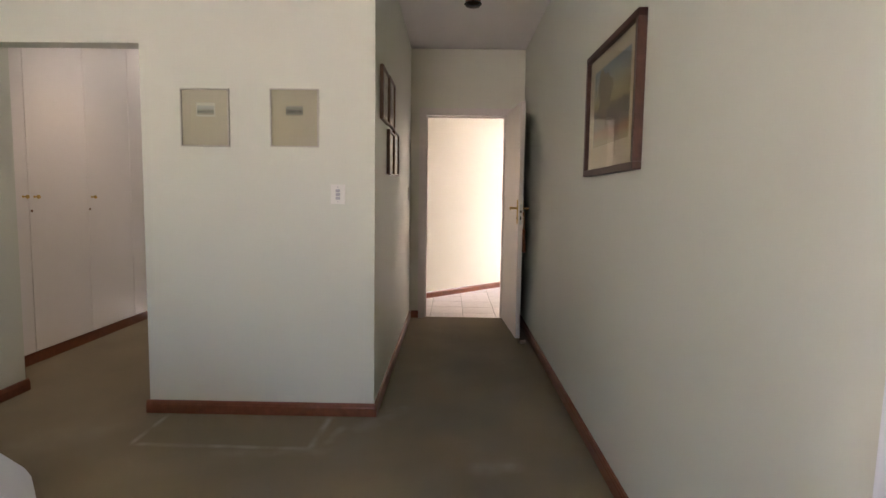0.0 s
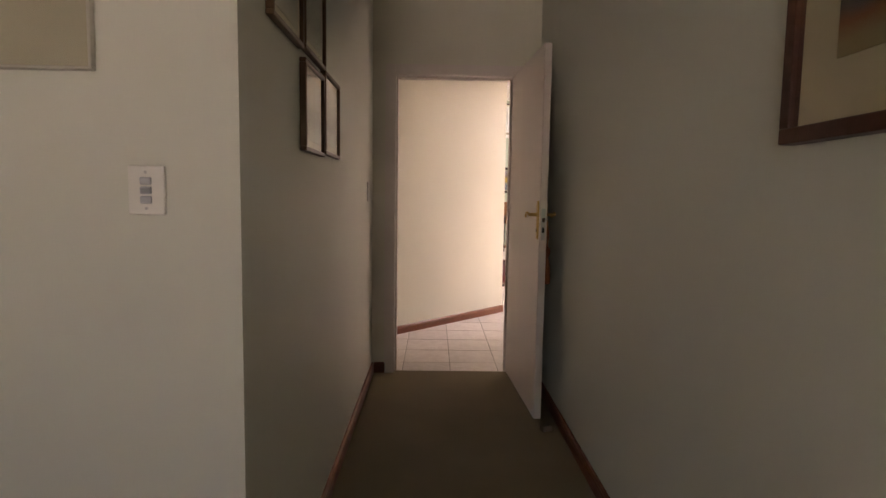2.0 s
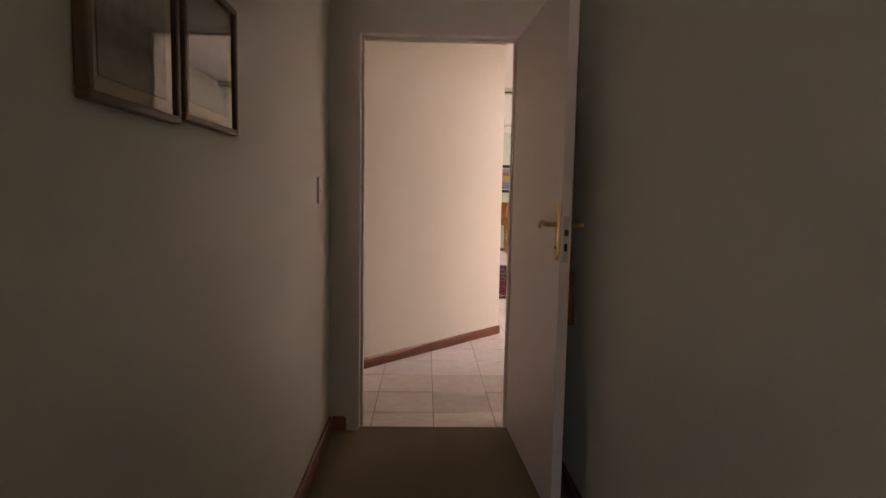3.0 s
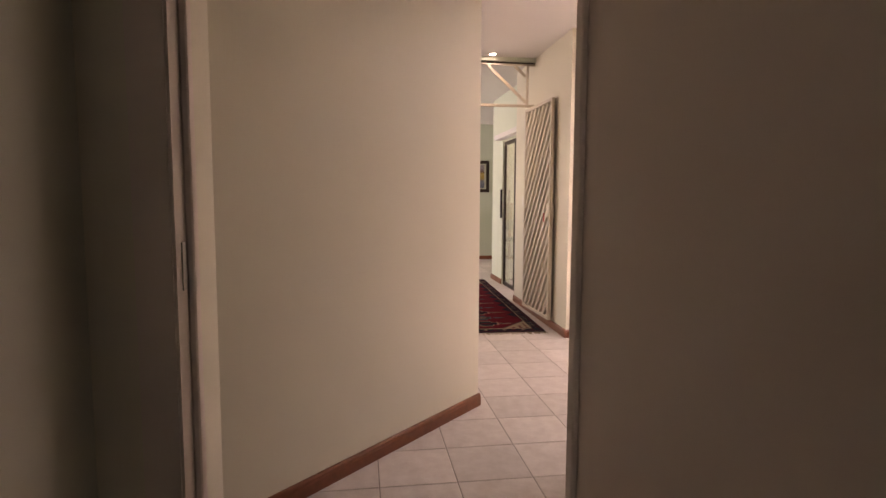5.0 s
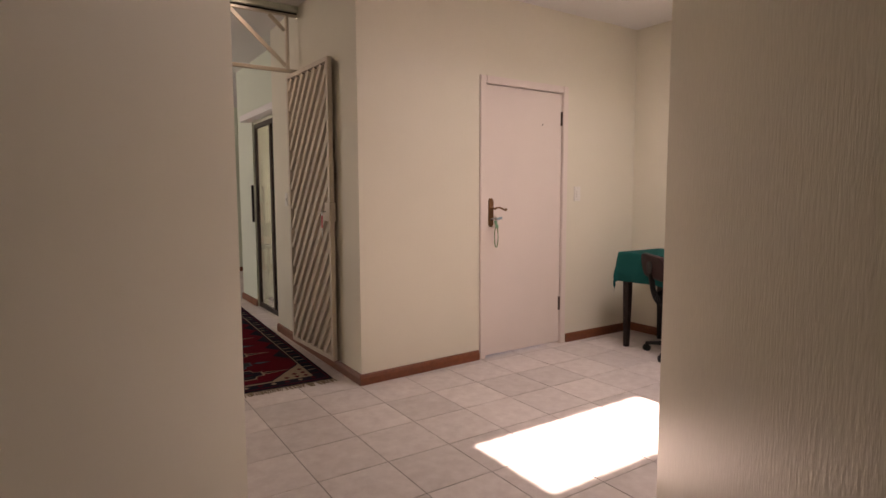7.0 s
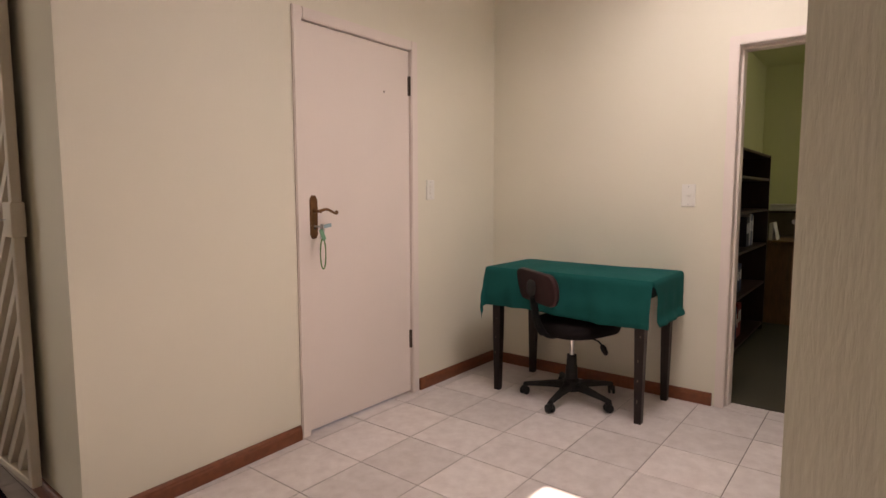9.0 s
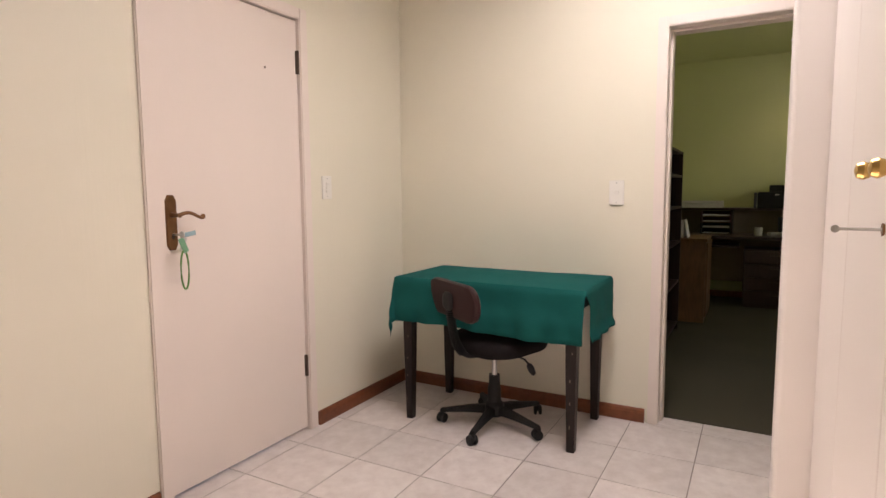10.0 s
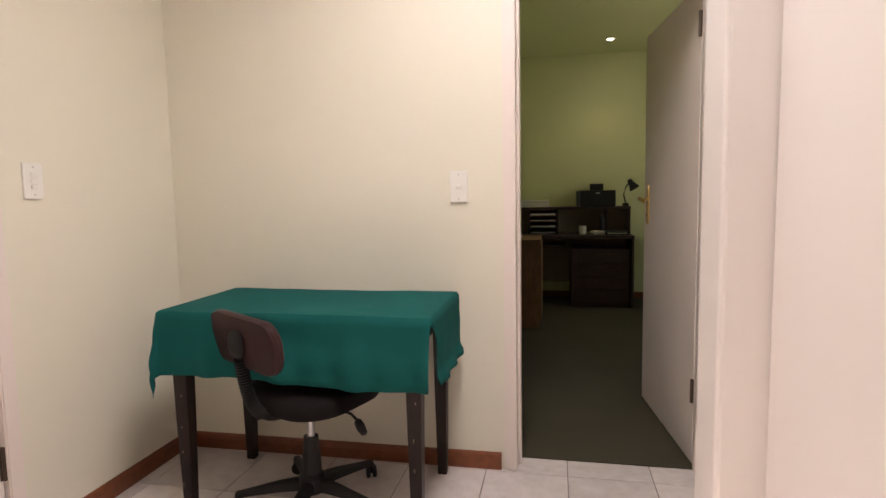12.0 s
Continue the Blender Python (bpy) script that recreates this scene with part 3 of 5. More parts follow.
# ---- pictures ----
def framed(name, m, w, h, bar, depth, frame_mat, mount_mat, label, art=None, group="", border=0.0, glass=True):
    """A framed picture: local x across, z up, y out of the wall (towards -y)."""
    ob = thing(name, m, label, "picture", group)
    W, Hh = w / 2, h / 2
    for x0, x1, z0, z1 in ((-W, W, Hh - bar, Hh), (-W, W, -Hh, -Hh + bar), (-W, -W + bar, -Hh + bar, Hh - bar), (W - bar, W, -Hh + bar, Hh - bar)):
        part("frame_bar", soft_block(x0, x1, -depth, 0.0, z0, z1, min(0.003, bar / 4), 2), frame_mat, ob)
    part("mount", block(bmesh.new(), -W + bar, W - bar, -depth * 0.45, -0.001, -Hh + bar, Hh - bar), mount_mat, ob)
    if art:
        art(ob, w - 2 * bar, h - 2 * bar, -depth * 0.45)
    if glass:
        gl = part("glass", block(bmesh.new(), -W + bar, W - bar, -depth * 0.72, -depth * 0.66, -Hh + bar, Hh - bar), PANE, ob, "clear picture glass")
        gl.visible_shadow = False
    return ob


def art_material(name, bands, scale=4.0, distort=0.25, axis="Z"):
    """Washes of colour: bands = (height 0..1, colour), stirred by noise."""
    m = bpy.data.materials.new(name)
    m.use_nodes = True
    t = m.node_tree
    b = t.nodes["Principled BSDF"]
    b.inputs["Roughness"].default_value = 0.9
    co = t.nodes.new("ShaderNodeTexCoord")
    sep = t.nodes.new("ShaderNodeSeparateXYZ")
    t.links.new(co.outputs["Generated"], sep.inputs[0])
    n = t.nodes.new("ShaderNodeTexNoise")
    n.inputs["Scale"].default_value, n.inputs["Detail"].default_value = scale, 6
    t.links.new(co.outputs["Generated"], n.inputs["Vector"])
    ma = t.nodes.new("ShaderNodeMath")
    ma.operation = "MULTIPLY_ADD"
    ma.inputs[1].default_value = distort
    sb = t.nodes.new("ShaderNodeMath")
    sb.operation = "SUBTRACT"
    sb.inputs[1].default_value = distort / 2
    t.links.new(n.outputs["Fac"], ma.inputs[0])
    t.links.new(sep.outputs[axis], ma.inputs[2])
    t.links.new(ma.outputs[0], sb.inputs[0])
    cr = t.nodes.new("ShaderNodeValToRGB")
    els = cr.color_ramp.elements
    els[0].position, els[0].color = bands[0][0], (*bands[0][1], 1)
    els[1].position, els[1].color = bands[-1][0], (*bands[-1][1], 1)
    for p, c in bands[1:-1]:
        e = els.new(p)
        e.color = (*c, 1)
    t.links.new(sb.outputs[0], cr.inputs[0])
    t.links.new(cr.outputs[0], b.inputs["Base Color"])
    return m


SKETCH = art_material("grey_green_sketch", [(0.1, (0.40, 0.38, 0.30)), (0.35, (0.17, 0.18, 0.15)), (0.5, (0.30, 0.30, 0.24)), (0.75, (0.45, 0.46, 0.42))], 9, 0.5)
SKETCH_B = art_material("grey_sketch", [(0.1, (0.30, 0.28, 0.23)), (0.4, (0.12, 0.12, 0.11)), (0.6, (0.24, 0.23, 0.20)), (0.85, (0.34, 0.33, 0.29))], 9, 0.5)
PAPER = shade("print_paper", (0.62, 0.60, 0.50), 0.9, vary=0.03)
LANDSCAPE = art_material("tree_landscape_wash", [(0.05, (0.34, 0.26, 0.13)), (0.16, (0.30, 0.10, 0.03)), (0.24, (0.10, 0.075, 0.07)), (0.42, (0.085, 0.075, 0.085)), (0.5, (0.40, 0.30, 0.14)), (0.66, (0.38, 0.33, 0.20)), (0.95, (0.20, 0.26, 0.31))], 3.0, 0.22)
TREE_WASH = art_material("brown_tree_wash", [(0.0, (0.06, 0.045, 0.03)), (0.5, (0.13, 0.09, 0.045)), (1.0, (0.20, 0.15, 0.07))], 6, 0.8)
BEACH = art_material("beach_scene_wash", [(0.05, (0.16, 0.18, 0.25)), (0.30, (0.24, 0.25, 0.33)), (0.40, (0.55, 0.36, 0.12)), (0.62, (0.62, 0.40, 0.12)), (0.70, (0.22, 0.13, 0.10)), (0.80, (0.34, 0.26, 0.30)), (0.95, (0.38, 0.33, 0.36))], 4, 0.12)


def small_print(sheet, ink, dx):
    def art(ob, w, h, y):
        part("print_paper", block(bmesh.new(), -w * 0.20 + dx, w * 0.20 + dx, y - 0.002, y, h * 0.02, h * 0.27), sheet, ob, "white paper window")
        part("print", block(bmesh.new(), -w * 0.185 + dx, w * 0.185 + dx, y - 0.003, y - 0.002, h * 0.045, h * 0.215), ink, ob, "small landscape etching")
    return art


framed("framed_print", pose(-1.071, PY, 1.627), 0.260, 0.304, 0.007, 0.018, SILVERF, MAT_BOARD, "small etching in a thin silver frame with beige mount", small_print(PAPER, SKETCH, 0.004), "small prints")
framed("framed_print", pose(-0.592, PY, 1.630), 0.260, 0.306, 0.007, 0.018, SILVERF, MAT_BOARD, "small dark etching in a thin silver frame with beige mount", small_print(MAT_BOARD, SKETCH_B, 0.0), "small prints")


def tree_art(ob, w, h, y):
    part("painting", block(bmesh.new(), -w * 0.37, w * 0.37, y - 0.003, y, -h * 0.30, h * 0.37), LANDSCAPE, ob, "watercolour of a tree in dry grassland")
    bm = bmesh.new()
    n = 40
    ring = []
    for i in range(n):
        a = 2 * math.pi * i / n
        r = 0.5 + 0.10 * math.sin(3 * a + 1) + 0.05 * math.sin(7 * a)
        ring.append((-w * 0.13 + w * 0.20 * r * math.cos(a) * 1.5, h * 0.13 + h * 0.36 * r * math.sin(a) * 1.15))
    f = [bm.verts.new((x, y - 0.0042, z)) for x, z in ring]
    k = [bm.verts.new((x, y - 0.003, z)) for x, z in ring]
    bm.faces.new(f)
    for i in range(n):
        bm.faces.new((f[i], f[(i + 1) % n], k[(i + 1) % n], k[i]))
    part("painted_tree", bm, TREE_WASH, ob, "brown painted tree crown")
    part("painted_trunk", block(bmesh.new(), -w * 0.18, -w * 0.08, y - 0.0045, y - 0.003, -h * 0.16, h * 0.05), TREE_WASH, ob)


framed("framed_painting", pose(RW, -3.205, 1.627, 0, 0, -90), 0.795, 0.585, 0.030, 0.035, DOORWOOD, MAT_CREAM, "large watercolour of a tree in a red-brown wooden frame", tree_art)


def dim_art(ob, w, h, y):
    part("photograph", block(bmesh.new(), -w * 0.40, w * 0.40, y - 0.002, y, -h * 0.40, h * 0.40), SKETCH, ob, "faded picture behind the glass")


for y0, y1, z0, z1 in ((-2.480, -2.150, 1.662, 1.965), (-2.130, -1.800, 1.672, 1.975), (-2.130, -1.830, 1.362, 1.645), (-1.810, -1.500, 1.374, 1.675)):
    framed("framed_photo", pose(PW, (y0 + y1) / 2, (z0 + z1) / 2, 0, 0, 90), y1 - y0, z1 - z0, 0.014, 0.022, GOLDWOOD, MAT_CREAM, "glazed picture in a narrow gilt-brown frame on the passage wall", dim_art, "passage pictures")


def beach_art(ob, w, h, y):
    part("painting", block(bmesh.new(), -w * 0.47, w * 0.47, y - 0.003, y, -h * 0.46, h * 0.46), BEACH, ob, "painted beach scene in ochre and grey-blue")
    part("painted_post", block(bmesh.new(), w * 0.22, w * 0.25, y - 0.004, y - 0.003, -h * 0.2, h * 0.25), BRONZE, ob)


framed("framed_painting", pose(2.16, 10.0, 1.65), 1.36, 0.62, 0.06, 0.04, shade("dark_brown_frame", (0.025, 0.014, 0.010), 0.4, vary=0.2), PAPER, "beach painting in a wide dark brown frame on the far wall", beach_art)


# ---- dressing area closets ----
def closet(m, width, height, joints, knobs, label, name="closet", depth=0.5, group="", keys_at=(), top_gap=0.0):
    """local x along the front, y back; doors proud at y<0."""
    ob = thing(name, m, label, "cupboard", group)
    part("carcass", block(bmesh.new(), 0, width, 0.003, depth, 0.0, height), CUPBOARD, ob)
    edges = [0.0, *joints, width]
    doors = []
    for a, b in zip(edges, edges[1:]):
        doors.append(part("door", soft_block(a + 0.0025, b - 0.0025, -0.018, 0.0, 0.085, height - 0.004, 0.003, 2), CUPBOARD, ob))
    part("plinth", block(bmesh.new(), 0, width, -0.010, 0.0, 0.0, 0.078), SKIRT, ob, "red-brown wooden plinth")
    for x, z in knobs:
        d = [k for k, (a, b) in enumerate(zip(edges, edges[1:])) if a <= x <= b][0]
        kb = lathe([(0.009, 0), (0.006, 0.006), (0.005, 0.018), (0.011, 0.024), (0.014, 0.032), (0.011, 0.040), (0.002, 0.043)], 16, "y")
        bmesh.ops.rotate(kb, verts=kb.verts, matrix=Matrix.Rotation(math.pi, 3, "Z"))
        part("knob", moved(kb, x, -0.018, z), BRASS, doors[d], "round brass knob", True)
    for x, z in keys_at:
        d = [k for k, (a, b) in enumerate(zip(edges, edges[1:])) if a <= x <= b][0]
        part("keyhole", moved(lathe([(0.010, 0), (0.009, 0.003)], 12, "y"), x, -0.021, z), BRONZE, doors[d], "small brass keyhole plate")
    return ob


CLX = -2.715
closet(pose(CLX, -2.370, 0, 0, 0, 90), 2.445, 2.60, [0.553, 1.195, 1.82], [(0.50, 1.186), (0.606, 1.186), (1.249, 1.186)], "tall white painted built-in closet with brass knobs and plain doors",
       keys_at=[(0.575, 1.087), (1.218, 1.087)])
closet(pose(3.70, CUPY, 0, 0, 0, 180), 1.30, 2.66, [0.455, 0.91], [(0.85, 1.236), (0.97, 1.236)], "white painted hall cupboard with brass knobs", name="hall_cupboard", depth=0.5,
                  keys_at=[(0.84, 1.148)])
cup_key = thing("cupboard_key", pose(2.860, CUPY + 0.021, 1.148), "small steel key standing in the cupboard lock", "key")
part("shank", tube([(0, 0, 0), (0, 0.055, 0)], 0.0025, 8), STEEL, cup_key)
part("bow", moved(lathe([(0.006, -0.0015), (0.006, 0.0015)], 14, "x"), 0, 0.058, 0), STEEL, cup_key)
bm = soft_block(3.702, 3.872, 1.12, 1.635, 0, H - 0.001, 0.012, 3)
structure("trim_cupboard_post", bm, CUPBOARD, "white painted post closing the cupboard run", "trim")
wall("wall_cupboard_back", PAINT, "plain wall beside the cupboard corner", ([TG1, (2.36, 1.435), (2.399, 1.435), (2.399, 1.533)], 0, H))


# ---- security gate and transom ----
def slats_in(x0, x1, z0, z1, step, slope, wid, y0, y1):
    """Slanting bars clipped to a rectangle, in order."""
    out = []
    c = z0 - slope * x1 + 0.02
    while c < z1 - slope * x0 + 2:
        pts = []
        for x in (x0, x1):
            z = slope * x + c
            if z0 <= z <= z1:
                pts.append((x, z))
        for z in (z0, z1):
            x = (z - c) / slope
            if x0 < x < x1:
                pts.append((x, z))
        if len(pts) >= 2:
            (ax, az), (bx, bz) = pts[0], pts[-1]
            ln = math.hypot(bx - ax, bz - az)
            if ln > 0.06:
                ang = math.degrees(math.atan2(bz - az, bx - ax))
                bm = soft_block(0.004, ln - 0.004, y0, y1, -wid / 2, wid / 2, 0.002, 1)
                out.append(moved(bm, ax, 0, az, 0, -ang, 0))
        c += step
    return out


GW, GH = 0.77, 2.065
gate = thing("security_gate", pose(2.042, 4.735, 0.085, 0, 0, -88.2), "open white steel security gate with slanting slats, folded against the wall", "gate")
for nm, x0, x1, z0, z1 in (("stile", 0, 0.03, 0, GH), ("stile", GW - 0.03, GW, 0, GH), ("rail", 0.03, GW - 0.03, 0, 0.03), ("rail", 0.03, GW - 0.03, GH - 0.03, GH)):
    part(nm, soft_block(x0, x1, -0.0175, 0.0175, z0, z1, 0.003, 1), GATE_PAINT, gate)
for s in slats_in(0.031, GW - 0.031, 0.031, GH - 0.031, 0.150, 1.35, 0.034, -0.012, 0.012):
    part("slat", s, GATE_PAINT, gate)
part("backing_sheet", block(bmesh.new(), 0.03, GW - 0.03, 0.0125, 0.015, 0.03, GH - 0.03), GATE_PAINT, gate, "painted steel sheet behind the slats")
part("lock_box", soft_block(GW - 0.075, GW + 0.006, -0.024, 0.024, 0.97, 1.10, 0.003, 1), GATE_PAINT, gate, "painted lock box")
part("key", tube([(GW - 0.05, -0.024, 1.035), (GW - 0.05, -0.06, 1.035)], 0.003, 6), STEEL, gate)
RED_TAG = shade("red_plastic_tag", (0.42, 0.02, 0.015), 0.45, vary=0.1)
gtag = thing("gate_key_tag", gate.matrix_world @ pose(GW - 0.05, -0.055, 1.03), "red key tag with keys hanging from the gate lock", "key tag")
part("tag", soft_block(-0.012, 0.012, -0.003, 0.003, -0.105, -0.02, 0.003, 2), RED_TAG, gtag, "red plastic tag")
part("ring", moved(lathe([(0.012, -0.001), (0.012, 0.001)], 14, "y"), 0, 0, -0.01), STEEL, gtag)
part("key", soft_block(-0.006, 0.006, -0.0015, 0.0015, -0.165, -0.106, 0.001, 1), STEEL, gtag)
transom = thing("gate_transom", pose(0.80, 4.735, 2.175), "fixed white steel grille panel over the gate opening", "grille")
TW, TH = CX - 0.80, 0.44
for nm, x0, x1, z0, z1 in (("stile", 0, 0.025, 0, TH), ("stile", TW - 0.10, TW - 0.075, 0.03, TH), ("rail", 0.025, TW, 0, 0.028), ("rail", 0.025, TW, TH - 0.02, TH)):
    part(nm, soft_block(x0, x1, -0.014, 0.014, z0, z1, 0.003, 1), GATE_PAINT, transom)
for s in slats_in(0.026, TW - 0.101, 0.029, TH - 0.021, 0.26, -0.9, 0.03, -0.008, 0.008):
    part("slat", s, GATE_PAINT, transom)
part("top_trim", block(bmesh.new(), 0, TW, -0.014, 0.014, TH, TH + 0.012), DARKWOOD, transom, "dark wooden top strip")
wall("wall_transom", PAINT_LIVING, "pale wall band over the gate grille", (rect(0.80, CX, 4.69, 4.78), 2.630, H))


# ---- rug ----
R_RED = shade("rug_red_wool", (0.11, 0.005, 0.012), 0.95, vary=0.3, scale=9, bump=0.8, bump_scale=400, fine=0.25, spec=0.05)
R_DARK = shade("rug_dark_wool", (0.013, 0.011, 0.020), 0.95, vary=0.3, scale=12, bump=0.8, bump_scale=400, fine=0.25, spec=0.05)
R_CREAM = shade("rug_cream_wool", (0.33, 0.26, 0.18), 0.95, vary=0.15, scale=12, bump=0.8, bump_scale=400, fine=0.2, spec=0.1)
R_BLUE = shade("rug_blue_wool", (0.07, 0.10, 0.13), 0.95, vary=0.2, scale=12, bump=0.8, bump_scale=400, fine=0.2, spec=0.1)
rug = thing("runner_rug", pose(1.571, 5.535, 0.0, 0, 0, -2.5), "red oriental runner rug with dark border, medallions and cream fringe", "rug")
RWD, RLN = 0.50, 1.66


def slab(pts, z0, z1):
    return prism(bmesh.new(), pts, z0, z1)


part("border", slab([(-RWD, -RLN), (RWD, -RLN), (RWD, RLN), (-RWD, RLN)], 0.001, 0.009), R_DARK, rug, "dark patterned wool border")
part("border_line", slab([(-RWD + 0.015, -RLN + 0.02), (RWD - 0.015, -RLN + 0.02), (RWD - 0.015, RLN - 0.02), (-RWD + 0.015, RLN - 0.02)], 0.009, 0.0095), R_RED, rug)
part("border_band", slab([(-RWD + 0.025, -RLN + 0.03), (RWD - 0.025, -RLN + 0.03), (RWD - 0.025, RLN - 0.03), (-RWD + 0.025, RLN - 0.03)], 0.0095, 0.010), R_DARK, rug)
part("border_line", slab([(-RWD + 0.10, -RLN + 0.11), (RWD - 0.10, -RLN + 0.11), (RWD - 0.10, RLN - 0.11), (-RWD + 0.10, RLN - 0.11)], 0.010, 0.0103), R_CREAM, rug, "thin pale guard stripe")
part("spandrel", slab([(-RWD + 0.106, -RLN + 0.116), (RWD - 0.106, -RLN + 0.116), (RWD - 0.106, RLN - 0.116), (-RWD + 0.106, RLN - 0.116)], 0.0103, 0.0106), R_CREAM, rug, "cream corner pieces")
fx, fy = RWD - 0.108, RLN - 0.13
part("field_edge", slab([(-fx, -fy + 0.30), (-fx + 0.26, -fy), (fx - 0.26, -fy), (fx, -fy + 0.30), (fx, fy - 0.30), (fx - 0.26, fy), (-fx + 0.26, fy), (-fx, fy - 0.30)], 0.0106, 0.0109), R_DARK, rug)
fx2, fy2 = fx - 0.010, fy - 0.012
part("field", slab([(-fx2, -fy2 + 0.295), (-fx2 + 0.255, -fy2), (fx2 - 0.255, -fy2), (fx2, -fy2 + 0.295), (fx2, fy2 - 0.295), (fx2 - 0.255, fy2), (-fx2 + 0.255, fy2), (-fx2, fy2 - 0.295)], 0.0109, 0.0112), R_RED, rug, "deep red field")
def lozenge(w, h, notch=0.0):
    """An eight-cornered woven medallion."""
    return [(-w, -h * 0.45), (-w * 0.55, -h * 0.5 - notch), (-w * 0.45, -h), (w * 0.45, -h), (w * 0.55, -h * 0.5 - notch), (w, -h * 0.45), (w, h * 0.45), (w * 0.55, h * 0.5 + notch), (w * 0.45, h), (-w * 0.45, h), (-w * 0.55, h * 0.5 + notch), (-w, h * 0.45)]


R_GREEN = shade("rug_green_wool", (0.030, 0.045, 0.045), 0.95, vary=0.3, scale=12, bump=0.8, bump_scale=400, fine=0.25, spec=0.05)
for k in range(11):
    cy = -1.325 + k * 0.265
    odd = k % 2
    w, h = (0.100, 0.105) if odd else (0.125, 0.110)
    part("medallion", moved(slab(lozenge(w, h), 0.0112, 0.0115), 0, cy, 0), R_BLUE if odd else R_CREAM, rug)
    part("medallion_core", moved(slab(lozenge(w - 0.014, h - 0.014), 0.0115, 0.0118), 0, cy, 0), R_GREEN if odd else R_DARK, rug)
    for sy in (-1, 1):
        part("medallion_hook", moved(slab([(-0.045, -0.010), (0.045, -0.010), (0.030, 0.010), (-0.030, 0.010)], 0.0118, 0.0121), 0, cy + sy * 0.055, 0), R_BLUE if odd else R_GREEN, rug)
    part("medallion_heart", moved(slab([(-0.055, 0), (0, -0.030), (0.055, 0), (0, 0.030)], 0.0118, 0.0121), 0, cy, 0), R_CREAM if odd else R_RED, rug)
    part("medallion_eye", moved(slab([(-0.030, 0), (0, -0.015), (0.030, 0), (0, 0.015)], 0.0121, 0.0124), 0, cy, 0), R_DARK, rug)
    for sx in (-1, 1):
        ln = 0.25 if odd else 0.30
        arm = [(sx * 0.105, 0), (sx * 0.15, -0.030), (sx * 0.20, -0.016), (sx * ln, 0), (sx * 0.20, 0.016), (sx * 0.15, 0.030)][::sx]
        part("medallion_arm", moved(slab(arm, 0.0112, 0.0115), 0, cy, 0), R_GREEN if odd else R_CREAM, rug)
        arm = [(sx * 0.118, 0), (sx * 0.15, -0.018), (sx * 0.20, -0.008), (sx * (ln - 0.03), 0), (sx * 0.20, 0.008), (sx * 0.15, 0.018)][::sx]
        part("medallion_arm", moved(slab(arm, 0.0115, 0.0118), 0, cy, 0), R_BLUE if odd else R_DARK, rug)
        if 1 < k < 10:
            tooth = [(sx * 0.378, -0.13), (sx * 0.378, 0.13), (sx * 0.345, 0.085), (sx * 0.325, 0.05), (sx * 0.285, 0.0), (sx * 0.325, -0.05), (sx * 0.345, -0.085)][::-sx]
            part("field_tooth", moved(slab(tooth, 0.0112, 0.0114), 0, cy - 0.13, 0), R_DARK, rug)
for s in (-1, 1):
    for k in range(35):
        y = -RLN + 0.16 + k * 0.0915
        part("border_bar", block(bmesh.new(), min(s * (RWD - 0.034), s * (RWD - 0.092)), max(s * (RWD - 0.034), s * (RWD - 0.092)), y, y + 0.010, 0.010, 0.0104), R_CREAM if k % 3 else R_RED, rug)
    for k in range(10):
        x = -0.40 + k * 0.088
        y = s * (RLN - 0.075)
        part("border_flower", moved(slab([(-0.02, 0), (0, -0.02), (0.02, 0), (0, 0.02)], 0.010, 0.0105), x, y, 0), R_RED if k % 2 else R_CREAM, rug)
    for cx in (-1, 1):
        for (dx, dy) in ((0.03, 0.03), (0.09, 0.03), (0.03, 0.10), (0.16, 0.03), (0.03, 0.18), (0.09, 0.09)):
            part("spandrel_flower", moved(slab([(-0.020, 0), (0, -0.022), (0.020, 0), (0, 0.022)], 0.0106, 0.0110), cx * (fx - dx), s * (fy + 0.01 - dy), 0), R_RED, rug)
fr = bmesh.new()
rr = random.Random(3)
for s in (-1, 1):
    x = -RWD + 0.006
    while x < RWD:
        ln, tw = 0.05 + rr.random() * 0.03, rr.uniform(-0.02, 0.02)
        w = 0.006 + rr.random() * 0.004
        prism(fr, [(x, s * RLN), (x + w, s * RLN), (x + w * 0.6 + tw, s * (RLN + ln)), (x + tw, s * (RLN + ln))][:: s], 0.001, 0.005)
        x += 0.013
tagged(part("fringe", fr, R_CREAM, rug, "pale knotted cotton fringe"), kind="stuff")


# ---- table, cloth and chair ----
table = thing("side_table", pose(4.535, 2.862, 0), "dark stained wooden table standing against the wall", "table")
HX, HY = 0.255, 0.50
part("tabletop", soft_block(-HX, HX, -HY, HY, 0.745, 0.767, 0.004), DARKWOOD, table)
for sx in (-1, 1):
    part("apron", soft_block(sx * (HX - 0.05) - 0.01, sx * (HX - 0.05) + 0.01, -HY + 0.06, HY - 0.06, 0.66, 0.745, 0.002, 1), DARKWOOD, table)
for sy in (-1, 1):
    part("apron", soft_block(-HX + 0.06, HX - 0.06, sy * (HY - 0.05) - 0.01, sy * (HY - 0.05) + 0.01, 0.66, 0.745, 0.002, 1), DARKWOOD, table)
CHIP = shade("bare_chipped_wood", (0.22, 0.17, 0.13), 0.8, vary=0.2, scale=60)
chips = random.Random(11)
